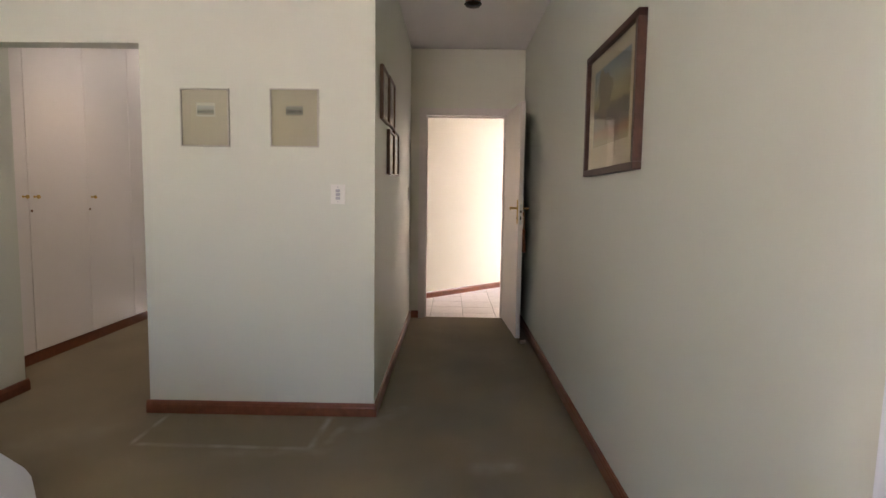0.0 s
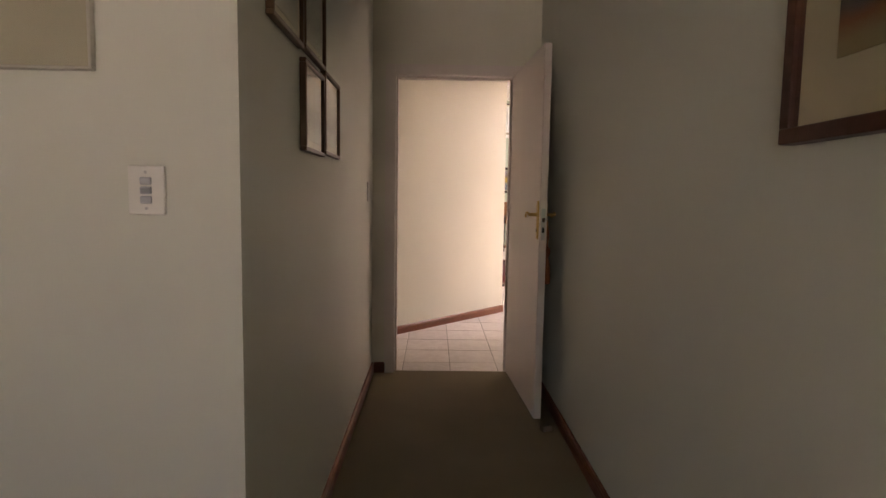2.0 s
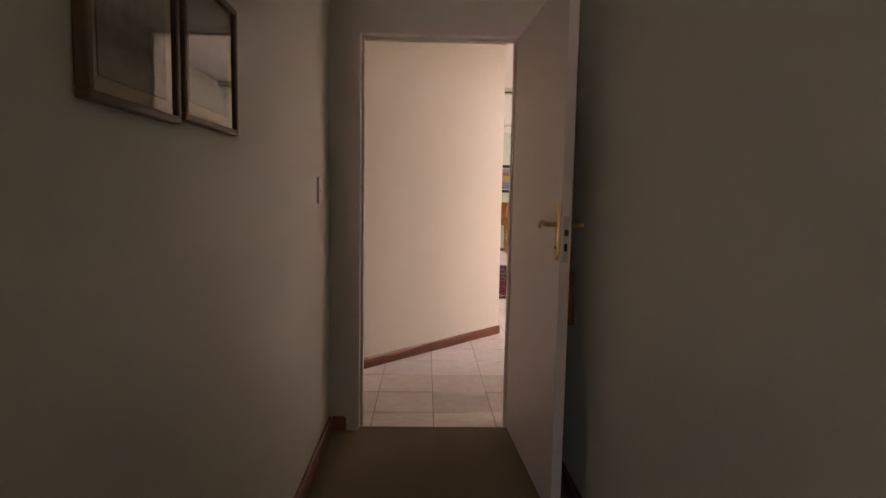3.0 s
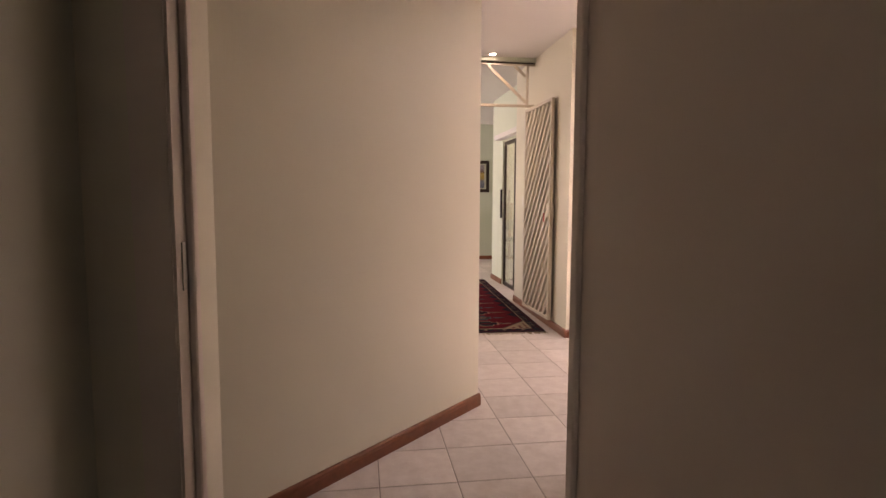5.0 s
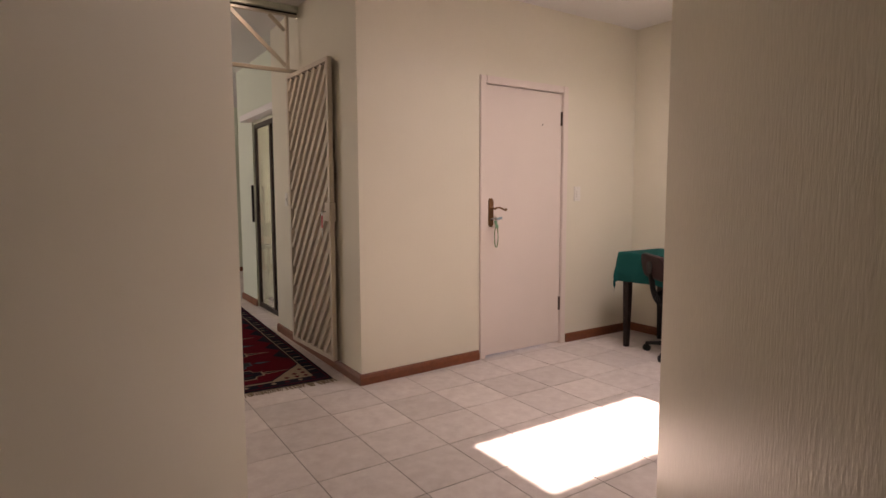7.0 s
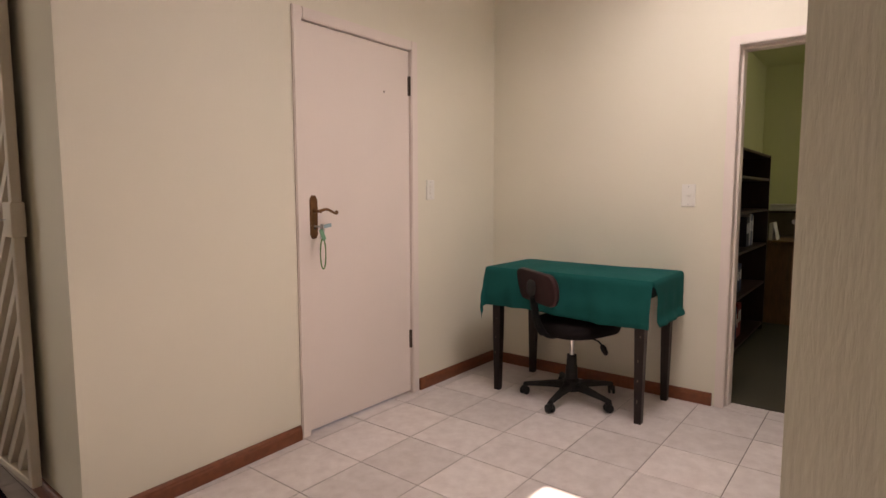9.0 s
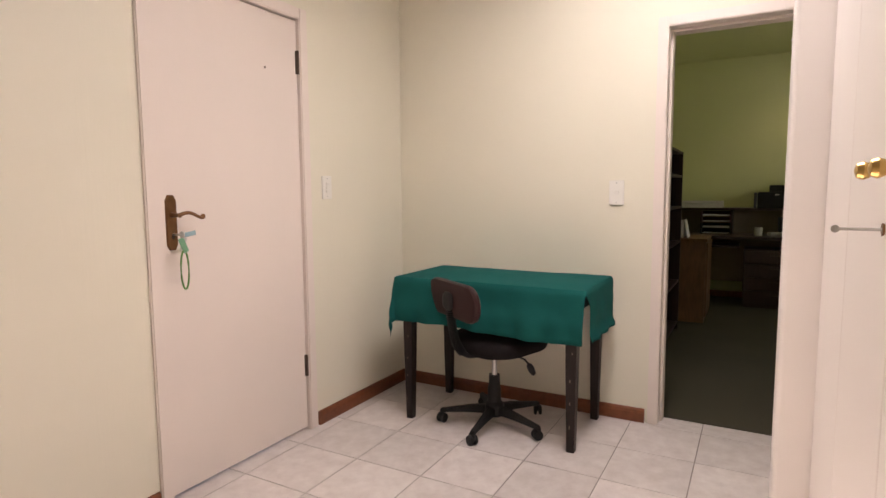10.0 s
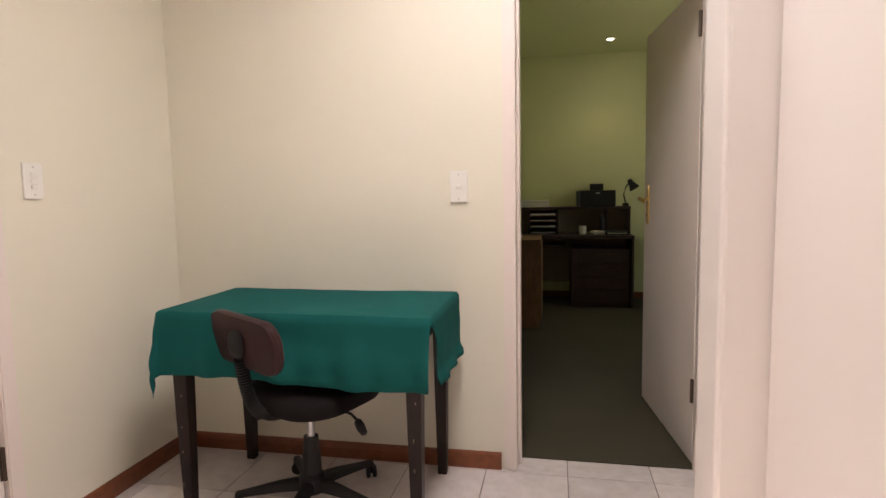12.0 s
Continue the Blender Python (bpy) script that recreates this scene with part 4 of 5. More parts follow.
for sx in (-1, 1):
    for sy in (-1, 1):
        bm = bmesh.new()
        cx, cy = sx * (HX - 0.035), sy * (HY - 0.06)
        rings = []
        for z, r in ((0, 0.017), (0.004, 0.019), (0.35, 0.024), (0.745, 0.030)):
            rings.append([bm.verts.new((cx + a * r, cy + b * r, z)) for a, b in ((-1, -1), (1, -1), (1, 1), (-1, 1))])
        for p, q in zip(rings, rings[1:]):
            for i in range(4):
                bm.faces.new((p[i], p[(i + 1) % 4], q[(i + 1) % 4], q[i]))
        bm.faces.new(rings[0][::-1])
        bm.faces.new(rings[-1])
        bmesh.ops.bevel(bm, geom=[e for e in bm.edges if abs(e.verts[0].co.z - e.verts[1].co.z) > 0.05], offset=0.003, segments=2, affect="EDGES")
        leg = part("leg", bm, DARKWOOD, table, "square tapered dark wooden leg")
        if sx < 0:
            for k in range(5):
                z, dy = 0.10 + 0.115 * k + 0.03 * chips.random(), chips.uniform(-0.010, 0.012)
                face = cx - (0.019 + (z - 0.004) * 0.0149)
                part("worn_chip", block(bmesh.new(), face - 0.0008, face + 0.002, cy + dy, cy + dy + 0.004, z, z + chips.uniform(0.006, 0.018)), CHIP, leg, "pale chip in the varnish")


def cloth_point(a, b):
    """Where a point of the flat cloth hangs; a along x (front negative), b along y."""
    qx, qy = max(-HX, min(HX, a)), max(-HY, min(HY, b))
    ex, ey = a - qx, b - qy
    e = math.hypot(ex, ey)
    z = 0.7705
    x, y = qx, qy
    if e > 0:
        r = 0.012
        arc = min(e / r, math.pi / 2)
        out = r * math.sin(arc)
        down = r * (1 - math.cos(arc)) + max(0, e - r * math.pi / 2)
        k = min(abs(ex), abs(ey)) / 0.22
        fold = 0.010 * math.sin(b * 23 + 1.0) + 0.007 * math.sin(b * 47) + 0.006 * math.sin(a * 41)
        hang = min(1, max(0, e - 0.02) / 0.2)
        out += hang * (0.012 + max(fold, -0.010)) + 0.10 * k * hang * 0.22
        ux, uy = ex / e, ey / e
        if x + ux * out > HX + 0.012:
            ux, out = min(ux, 0.1), out
        x, y, z = x + ux * out, y + uy * out, z - down * (1 - (0.04 if b > 0 else 0.30) * k)
    else:
        z += 0.0015 * math.sin(a * 9) * math.sin(b * 7)
    return x, y, z


bm = bmesh.new()
NA, NB = 44, 96
A0, A1, B0, B1 = -HX - 0.247, HX + 0.010, -HY - 0.25, HY + 0.23
vs = [[None] * (NB + 1) for _ in range(NA + 1)]
for i in range(NA + 1):
    for j in range(NB + 1):
        a, b = A0 + (A1 - A0) * i / NA, B0 + (B1 - B0) * j / NB
        a += 0.012 * math.sin(b * 5) * (i == 0)
        x, y, z = cloth_point(a, b)
        vs[i][j] = bm.verts.new((x, y, z + 0.004 * noise.noise((a * 5, b * 5, 0))))
for i in range(NA):
    for j in range(NB):
        a, b = A0 + (A1 - A0) * (i + 0.5) / NA, B0 + (B1 - B0) * (j + 0.5) / NB
        drop = -HY - b
        # the corner is tucked inwards, so that the leg shows between the two flaps
        if drop > 0.012 and a < -HX + 0.055 * min(1, max(0, drop - 0.03) / 0.05) - 0.012:
            continue
        bm.faces.new((vs[i][j], vs[i + 1][j], vs[i + 1][j + 1], vs[i][j + 1]))
cloth = put_mesh("tablecloth", bm, CLOTH, True)
cloth.matrix_world = pose(4.535, 2.862, 0)
so = cloth.modifiers.new("thick", "SOLIDIFY")
so.thickness, so.offset = 0.0015, 1
tagged(cloth, "dark green cotton tablecloth draped over the table", "tablecloth")

SEATBLACK = shade("black_seat_cloth", (0.011, 0.008, 0.008), 0.9, vary=0.25, scale=30, bump=0.3, bump_scale=250, spec=0.15)
chair = thing("office_chair", pose(4.435, 2.865, 0, 0, 0, -25), "small black swivel typist chair with maroon vinyl backrest", "chair")
part("base_hub", lathe([(0.045, 0.055), (0.052, 0.07), (0.050, 0.115), (0.036, 0.13), (0.034, 0.20), (0.030, 0.21), (0.028, 0.27)], 20), BLACKP, chair, "", True)
part("gas_column", lathe([(0.014, 0.265), (0.014, 0.39)], 16), STEEL, chair, "bright steel gas column", True)
for k in range(5):
    ang = 63 + 72 * k
    bm = bmesh.new()
    rings = []
    for s, w, h, z in ((0.03, 0.026, 0.022, 0.088), (0.12, 0.022, 0.018, 0.084), (0.22, 0.017, 0.013, 0.072), (0.285, 0.016, 0.010, 0.064)):
        rings.append([bm.verts.new((s, a * w, z + b * h)) for a, b in ((-1, -1), (1, -1), (0.7, 1), (-0.7, 1))])
    for p, q in zip(rings, rings[1:]):
        for i in range(4):
            bm.faces.new((p[i], p[(i + 1) % 4], q[(i + 1) % 4], q[i]))
    bm.faces.new(rings[0][::-1])
    bm.faces.new(rings[-1])
    bmesh.ops.bevel(bm, geom=bm.edges[:], offset=0.004, segments=2, affect="EDGES")
    part("base_arm", moved(bm, 0, 0, 0, 0, 0, ang), BLACKP, chair, "", True)
    cx, cy = 0.28 * math.cos(radians(ang)), 0.27 * math.sin(radians(ang))
    wheel = lambda s: moved(lathe([(0.010, -0.008), (0.024, -0.007), (0.026, 0), (0.024, 0.007), (0.010, 0.008)], 18, "y"), 0, s * 0.013, 0.0262)
    hood = moved(soft_block(-0.020, 0.020, -0.007, 0.007, 0.025, 0.058, 0.005, 2), 0, 0, 0)
    cas = part("caster", moved(merge(wheel(-1), wheel(1), hood), cx, cy, 0, 0, 0, ang + 60), BLACKP, chair, "black twin-wheel caster", True)
# seat pad: a rounded square cushion
def cushion(w, d, h, corner=0.10, crown=0.015, seg=10):
    bm = bmesh.new()
    outline = []
    for k, (sx, sy) in enumerate(((1, 1), (-1, 1), (-1, -1), (1, -1))):
        for i in range(seg + 1):
            a = radians(90 * k + 90 * i / seg)
            outline.append((sx * (w / 2 - corner) + corner * math.cos(a), sy * (d / 2 - corner) + corner * math.sin(a)))
    rings = []
    for f, z in ((0.80, 0.0), (0.96, 0.006), (1.0, h * 0.4), (0.985, h * 0.75), (0.93, h * 0.95), (0.6, h + crown * 0.7), (0.25, h + crown)):
        rings.append([bm.verts.new((x * f, y * f, z)) for x, y in outline])
    n = len(outline)
    for p, q in zip(rings, rings[1:]):
        for i in range(n):
            bm.faces.new((p[i], p[(i + 1) % n], q[(i + 1) % n], q[i]))
    bm.faces.new(rings[0][::-1])
    bm.faces.new(rings[-1])
    return bm


part("seat", moved(cushion(0.44, 0.46, 0.075, 0.16), 0.035, 0, 0.412, 0, -3, 0), SEATBLACK, chair, "thin padded black-brown seat", True)
part("seat_plate", soft_block(-0.10, 0.10, -0.08, 0.08, 0.385, 0.412, 0.006, 2), BLACKP, chair)
part("height_lever", merge(tube([(0.02, -0.08, 0.400), (0.02, -0.20, 0.392), (0.02, -0.23, 0.375)], 0.005, 8), moved(lathe([(0.004, 0), (0.015, 0.012), (0.017, 0.035), (0.012, 0.06), (0.003, 0.066)], 14), 0.02, -0.225, 0.38, 140, 0, 0)), BLACKP, chair, "black paddle lever", True)
bar = []
for i in range(25):
    u = i / 24
    c0, c1, c2, c3 = (1 - u) ** 3, 3 * u * (1 - u) ** 2, 3 * u * u * (1 - u), u ** 3
    bar.append((c0 * -0.10 + c1 * -0.27 + c2 * -0.27 + c3 * -0.292, 0, c0 * 0.396 + c1 * 0.372 + c2 * 0.56 + c3 * 0.690))
part("back_bar", tube(bar, 0.014, 10), BLACKP, chair, "", True)


def ribbed(points, r_in, r_out, ribs):
    """A bellows: rings of two sizes in turn along a curve."""
    bm, pts, rings = bmesh.new(), [Vector(p) for p in points], []
    for i in range(ribs * 2):
        f = i / (ribs * 2 - 1) * (len(pts) - 1)
        k = min(int(f), len(pts) - 2)
        p, d = pts[k].lerp(pts[k + 1], f - k), (pts[k + 1] - pts[k]).normalized()
        q, rr = d.to_track_quat("Z", "Y"), r_out if i % 2 else r_in
        rings.append([bm.verts.new(p + q @ Vector((rr * math.cos(math.pi * j / 7), rr * math.sin(math.pi * j / 7), 0))) for j in range(14)])
    for p, q in zip(rings, rings[1:]):
        for j in range(14):
            bm.faces.new((p[j], p[(j + 1) % 14], q[(j + 1) % 14], q[j]))
    bm.faces.new(rings[0][::-1])
    bm.faces.new(rings[-1])
    return bm


part("bellows", ribbed(bar[7:22], 0.016, 0.023, 26), BLACKP, chair, "ribbed black bellows on the curved back bar")
part("back_bracket", moved(cushion(0.09, 0.08, 0.012, 0.03, 0.003, 4), -0.292, 0, 0.690, 0, -90, 0), BLACKP, chair, "", True)
part("backrest", moved(moved(cushion(0.18, 0.44, 0.045, 0.080, 0.01), 0, 0, 0, 0, 0, 0.5), -0.288, 0, 0.692, 6, 84, 0), VINYL, chair, "maroon vinyl padded backrest", True)


# ---- office ----
OAK = shade("light_oak_veneer", (0.20, 0.095, 0.035), 0.45, vary=0.25, scale=6, bump=0.1, bump_scale=20, stretch=(3, 3, 0.5), fine=0.2)
MAHOG = shade("dark_mahogany_veneer", (0.040, 0.016, 0.012), 0.4, vary=0.3, scale=6, bump=0.1, bump_scale=20, stretch=(3, 3, 0.5), fine=0.2)
GREYB = shade("grey_beige_board", (0.32, 0.26, 0.19), 0.7, vary=0.08, scale=6)
WHITEP = shade("white_plastic", (0.68, 0.66, 0.62), 0.45, vary=0.03)
PAPERW = shade("white_paper", (0.75, 0.74, 0.70), 0.9, vary=0.04, scale=20)

desk = thing("office_desk", pose(8.98, 1.19, 0.004), "dark wooden office desk with a raised shelf along the wall", "desk")
part("desktop", soft_block(-0.62, 0, 0, 1.44, 0.706, 0.736, 0.003), MAHOG, desk)
part("side_panel", soft_block(-0.60, 0, 0.0, 0.022, 0, 0.706, 0.002, 1), MAHOG, desk)
part("side_panel", soft_block(-0.60, 0, 1.418, 1.44, 0, 0.706, 0.002, 1), MAHOG, desk)
part("modesty_panel", soft_block(-0.10, -0.08, 0.022, 1.418, 0.20, 0.706, 0.002, 1), GREYB, desk)
part("keyboard_shelf", soft_block(-0.55, -0.12, 0.66, 1.417, 0.615, 0.635, 0.002, 1), MAHOG, desk)
part("shelf", soft_block(-0.30, 0, 0.0, 1.44, 0.997, 1.022, 0.003), MAHOG, desk, "long dark shelf over the desktop")
part("shelf_back", block(bmesh.new(), -0.02, -0.002, 0.0, 1.44, 0.737, 0.997), GREYB, desk, "grey-beige back panel")
for y in (0.0, 0.23, 0.74, 1.42):
    part("shelf_upright", soft_block(-0.28, -0.021, y, y + 0.02, 0.737, 0.996, 0.002, 1), MAHOG, desk)

ped = thing("drawer_pedestal", pose(8.42, 1.225, 0.004), "dark wooden drawer pedestal under the desk", "drawers")
part("carcass", soft_block(0.0, 0.45, 0, 0.58, 0.0, 0.60, 0.003), MAHOG, ped)
for k in range(4):
    z = 0.05 + k * 0.136
    dr = part("drawer_front", soft_block(-0.018, -0.0005, 0.012, 0.568, z, z + 0.129, 0.003), MAHOG, ped)
    part("handle", moved(tube([(0, -0.05, 0), (-0.018, -0.045, 0), (-0.018, 0.045, 0), (0, 0.05, 0)], 0.004, 8), -0.018, 0.29, z + 0.09), DARKHINGE, dr)

oakcab = thing("oak_cabinet", pose(7.41, 2.095, 0.004), "light oak veneer cabinet beside the desk", "cabinet")
part("body", soft_block(0, 0.50, 0.0, 0.54, 0, 0.745, 0.003), OAK, oakcab)
part("top", soft_block(-0.012, 0.512, -0.012, 0.54, 0.745, 0.775, 0.004), OAK, oakcab)
part("door", soft_block(0.01, 0.49, -0.018, -0.0005, 0.06, 0.735, 0.003), OAK, oakcab)
part("side_panel", soft_block(-0.006, -0.0005, 0.015, 0.525, 0.05, 0.735, 0.002, 1), OAK, oakcab)
sheet = thing("paper_stack", pose(7.49, 2.29, 0.779), "tilted stack of white papers on the oak cabinet", "papers")
part("stack", soft_block(0, 0.21, 0, 0.03, 0, 0.16, 0.004, 1), PAPERW, sheet)
part("loose_sheet", moved(soft_block(0, 0.21, 0, 0.003, 0, 0.17, 0.001, 1), 0.0, -0.035, 0.0, -12, 0, 0), PAPERW, sheet)

book = thing("bookcase", pose(5.88, 2.275, 0.004), "dark wooden bookcase half filled with files", "bookcase")
part("side", soft_block(0, 0.02, 0, 0.33, 0, 1.54, 0.002, 1), MAHOG, book)
part("side", soft_block(1.20, 1.22, 0, 0.33, 0, 1.54, 0.002, 1), MAHOG, book)
part("back", block(bmesh.new(), 0.02, 1.20, 0.315, 0.33, 0.0, 1.54), MAHOG, book)
for z in (0.05, 0.42, 0.76, 1.06, 1.32, 1.52):
    part("shelf", soft_block(0.021, 1.199, 0.004, 0.314, z, z + 0.02, 0.002, 1), MAHOG, book)
rb = random.Random(5)
for z, x, n in ((0.07, 0.05, 9), (0.44, 0.10, 7), (0.78, 0.62, 5), (1.08, 0.04, 3)):
    for k in range(n):
        w, h, d = rb.uniform(0.035, 0.07), rb.uniform(0.19, 0.27), rb.uniform(0.18, 0.25)
        f = thing("lever_arch_file", pose(5.88 + x, 2.275 + 0.06, 0.004 + z), "upright office file on the bookcase shelf", "file", "office files")
        c = rb.choice([(0.02, 0.02, 0.03), (0.25, 0.03, 0.03), (0.45, 0.43, 0.40), (0.03, 0.05, 0.12)])
        part("cover", soft_block(0, w, 0, d, 0.0005, h, 0.002, 1), shade("file_cover", c, 0.6, vary=0.1), f)
        part("spine_label", block(bmesh.new(), w * 0.2, w * 0.8, -0.001, -0.0002, h * 0.45, h * 0.8), PAPERW, f)
        x += w + 0.004

printer = thing("printer", pose(8.80, 1.345, 1.026), "black desktop printer with a paper tray on top", "printer")
part("body", soft_block(-0.15, 0.15, 0.0, 0.36, 0, 0.17, 0.012, 3), BLACKP, printer)
part("paper_tray", moved(soft_block(-0.008, 0.008, 0.11, 0.25, 0, 0.075, 0.004, 1), 0.06, 0, 0.168, 0, 14, 0), BLACKP, printer)
part("side_strip", soft_block(-0.152, 0.148, 0.362, 0.392, 0.004, 0.165, 0.006, 2), shade("dark_grey_plastic", (0.05, 0.05, 0.055), 0.4), printer)
part("badge", block(bmesh.new(), -0.153, -0.1505, 0.16, 0.20, 0.135, 0.147), STEEL, printer)

scanner = thing("flat_scanner", pose(8.82, 2.20, 1.026), "pale flat scanner lying on the long shelf", "scanner")
part("base", soft_block(-0.13, 0.13, -0.17, 0.30, 0, 0.045, 0.008, 2), WHITEP, scanner)
part("lid", soft_block(-0.13, 0.13, -0.17, 0.30, 0.049, 0.075, 0.008, 2), WHITEP, scanner, "grey-white lid")

tray = thing("letter_tray", pose(8.66, 1.945, 0.740), "stacked dark red and black letter trays on the desk", "letter tray")
for k in range(4):
    z = k * 0.065
    bm = merge(soft_block(0, 0.26, 0, 0.30, z, z + 0.006, 0.002, 1), soft_block(0, 0.26, 0, 0.006, z + 0.0055, z + 0.05, 0.002, 1), soft_block(0, 0.26, 0.294, 0.30, z + 0.0055, z + 0.05, 0.002, 1), soft_block(0.254, 0.26, 0.0055, 0.2945, z + 0.0055, z + 0.05, 0.002, 1))
    part("tray", bm, shade("dark_red_plastic", (0.09, 0.012, 0.012), 0.4) if k > 1 else BLACKP, tray)
    for yy in (0.003, 0.297):
        if k < 3:
            part("riser", tube([(0.20, yy, z + 0.049), (0.20, yy, z + 0.066)], 0.003, 6), BLACKP, tray)
    part("papers", block(bmesh.new(), 0.01, 0.24, 0.02, 0.28, z + 0.0065, z + 0.012 + 0.006 * (k % 2)), PAPERW, tray)

lamp = thing("desk_lamp", pose(8.76, 1.235, 1.026), "black goose-neck clamp lamp on the shelf", "lamp")
part("clamp", soft_block(-0.03, 0.03, -0.03, 0.03, 0, 0.03, 0.005, 2), BLACKP, lamp)
part("neck", tube([(0, 0, 0.03), (0.0, 0.02, 0.12), (0.0, 0.0, 0.20), (-0.01, -0.03, 0.235), (-0.02, -0.06, 0.225)], 0.008, 10), BLACKP, lamp, "", True)
part("shade", moved(lathe([(0.020, 0.0), (0.026, 0.015), (0.030, 0.05), (0.055, 0.11), (0.053, 0.112), (0.028, 0.055)], 20), -0.02, -0.03, 0.275, 150, 10, 0), BLACKP, lamp, "small black reflector shade", True)

phone = thing("desk_telephone", pose(8.62, 1.50, 0.740, 0, 0, 15), "small white cordless telephone and charger on the desk", "telephone")
part("charger", soft_block(-0.06, 0.06, -0.09, 0.09, 0, 0.035, 0.008, 2), WHITEP, phone)
part("handset", moved(soft_block(-0.025, 0.025, -0.022, 0.022, 0, 0.16, 0.008, 2), 0.02, -0.03, 0.036, 0, 8, 0), BLACKP, phone, "black upright handset")
mug = thing("mug", pose(8.60, 1.68, 0.740), "small white mug on the desk", "mug")
part("cup", lathe([(0.030, 0), (0.036, 0.004), (0.038, 0.085), (0.035, 0.087), (0.033, 0.01), (0.004, 0.008)], 20), WHITEP, mug, "", True)
part("handle", tube([(0.036, 0, 0.07), (0.060, 0, 0.065), (0.060, 0, 0.03), (0.036, 0, 0.022)], 0.005, 8), WHITEP, mug)
box_ = thing("equipment_box", pose(8.55, 1.26, 0.740), "flat dark electronic box on the desk", "device")
part("case", soft_block(-0.10, 0.10, -0.03, 0.20, 0, 0.04, 0.004, 2), BLACKP, box_)
part("front_strip", block(bmesh.new(), -0.1025, -0.1005, -0.01, 0.18, 0.012, 0.026), STEEL, box_)
metal_stand = thing("side_stand", pose(8.55, 0.62, 0.004), "white topped stand with bent steel legs beside the desk", "stand")
part("top", soft_block(-0.20, 0.25, 0.0, 0.36, 0.70, 0.725, 0.004), WHITEP, metal_stand)
for x in (-0.17, 0.22):
    part("leg_frame", tube([(x, 0.02, 0.70), (x, 0.02, 0.03), (x, 0.05, 0.012), (x, 0.31, 0.012), (x, 0.34, 0.03), (x, 0.34, 0.70)], 0.012, 8), STEEL, metal_stand)


# ---- living room ----
PINE = shade("orange_pine", (0.30, 0.13, 0.045), 0.42, vary=0.25, scale=7, bump=0.1, bump_scale=20, stretch=(3, 3, 0.5), fine=0.15)
secretary = thing("pine_desk", pose(1.35, 9.93, 0), "varnished pine writing desk with turned legs and raised back", "desk")
part("top", soft_block(0, 0.85, -0.50, 0.0, 0.755, 0.785, 0.006), PINE, secretary)
part("apron", soft_block(0.03, 0.82, -0.46, -0.02, 0.62, 0.754, 0.003, 1), PINE, secretary)
part("gallery_back", soft_block(0.0, 0.85, -0.05, -0.02, 0.786, 1.10, 0.008, 2), PINE, secretary)
part("gallery_side", soft_block(0.80, 0.83, -0.24, -0.051, 0.786, 1.04, 0.006, 2), PINE, secretary)
part("gallery_shelf", soft_block(0.0, 0.86, -0.26, -0.02, 1.10, 1.125, 0.006, 2), PINE, secretary)
for x in (0.06, 0.79):
    for y in (-0.43, -0.05):
        part("leg", moved(lathe([(0.022, 0), (0.030, 0.015), (0.030, 0.05), (0.018, 0.065), (0.026, 0.12), (0.032, 0.22), (0.020, 0.34), (0.030, 0.38), (0.020, 0.41), (0.034, 0.45), (0.036, 0.615)], 18), x, y, 0), PINE, secretary, "turned pine leg", True)
schair = thing("stacking_chair", pose(1.66, 9.20, 0, 0, 0, 0), "black metal framed chair in front of the pine desk", "chair")
for x in (-0.21, 0.21):
    part("leg_frame", tube([(x, -0.20, 0.0), (x, -0.21, 0.44), (x, -0.24, 0.60), (x, -0.27, 0.84)], 0.011, 8), BLACKP, schair, "", True)
    part("leg", tube([(x, 0.20, 0.0), (x, 0.19, 0.43)], 0.011, 8), BLACKP, schair, "", True)
part("seat", moved(cushion(0.44, 0.42, 0.045, 0.06), 0, 0, 0.435), shade("black_fabric", (0.012, 0.012, 0.014), 0.9, vary=0.2, scale=40), schair, "", True)
part("backrest", moved(cushion(0.20, 0.42, 0.035, 0.06), 0, -0.255, 0.74, 0, 90, 90), shade("black_back_fabric", (0.012, 0.012, 0.014), 0.9, vary=0.2, scale=40), schair, "", True)

slide = thing("sliding_door", pose(2.33, 5.61, 0), "bronze aluminium sliding glass door to the garden", "sliding door")
slide["kind"] = "structure"
SW, SH = 1.12, 2.01
for nm, y0, y1, z0, z1 in (("frame_side", 0, 0.05, 0, SH), ("frame_side", SW - 0.05, SW, 0, SH), ("frame_rail", 0.05, SW - 0.05, 0, 0.05), ("frame_rail", 0.05, SW - 0.05, SH - 0.05, SH), ("meeting_stile", SW / 2 - 0.025, SW / 2 + 0.025, 0.05, SH - 0.05)):
    part(nm, soft_block(-0.014, 0.014, y0, y1, z0, z1, 0.003, 1), ALU, slide)
for y0, y1 in ((0.05, SW / 2 - 0.025), (SW / 2 + 0.025, SW - 0.05)):
    gp = part("pane", block(bmesh.new(), -0.003, 0.003, y0, y1, 0.05, SH - 0.05), PANE, slide, "clear glass pane")
    gp.visible_shadow = False
part("pull_handle", soft_block(-0.07, -0.046, SW - 0.045, SW - 0.015, 0.95, 1.35, 0.004, 1), BLACKP, slide)
bm = soft_block(2.19, 2.299, 5.56, 6.82, 2.035, 2.10, 0.006, 2)
structure("trim_pelmet", bm, CEIL, "white painted pelmet ledge over the sliding door", "trim")


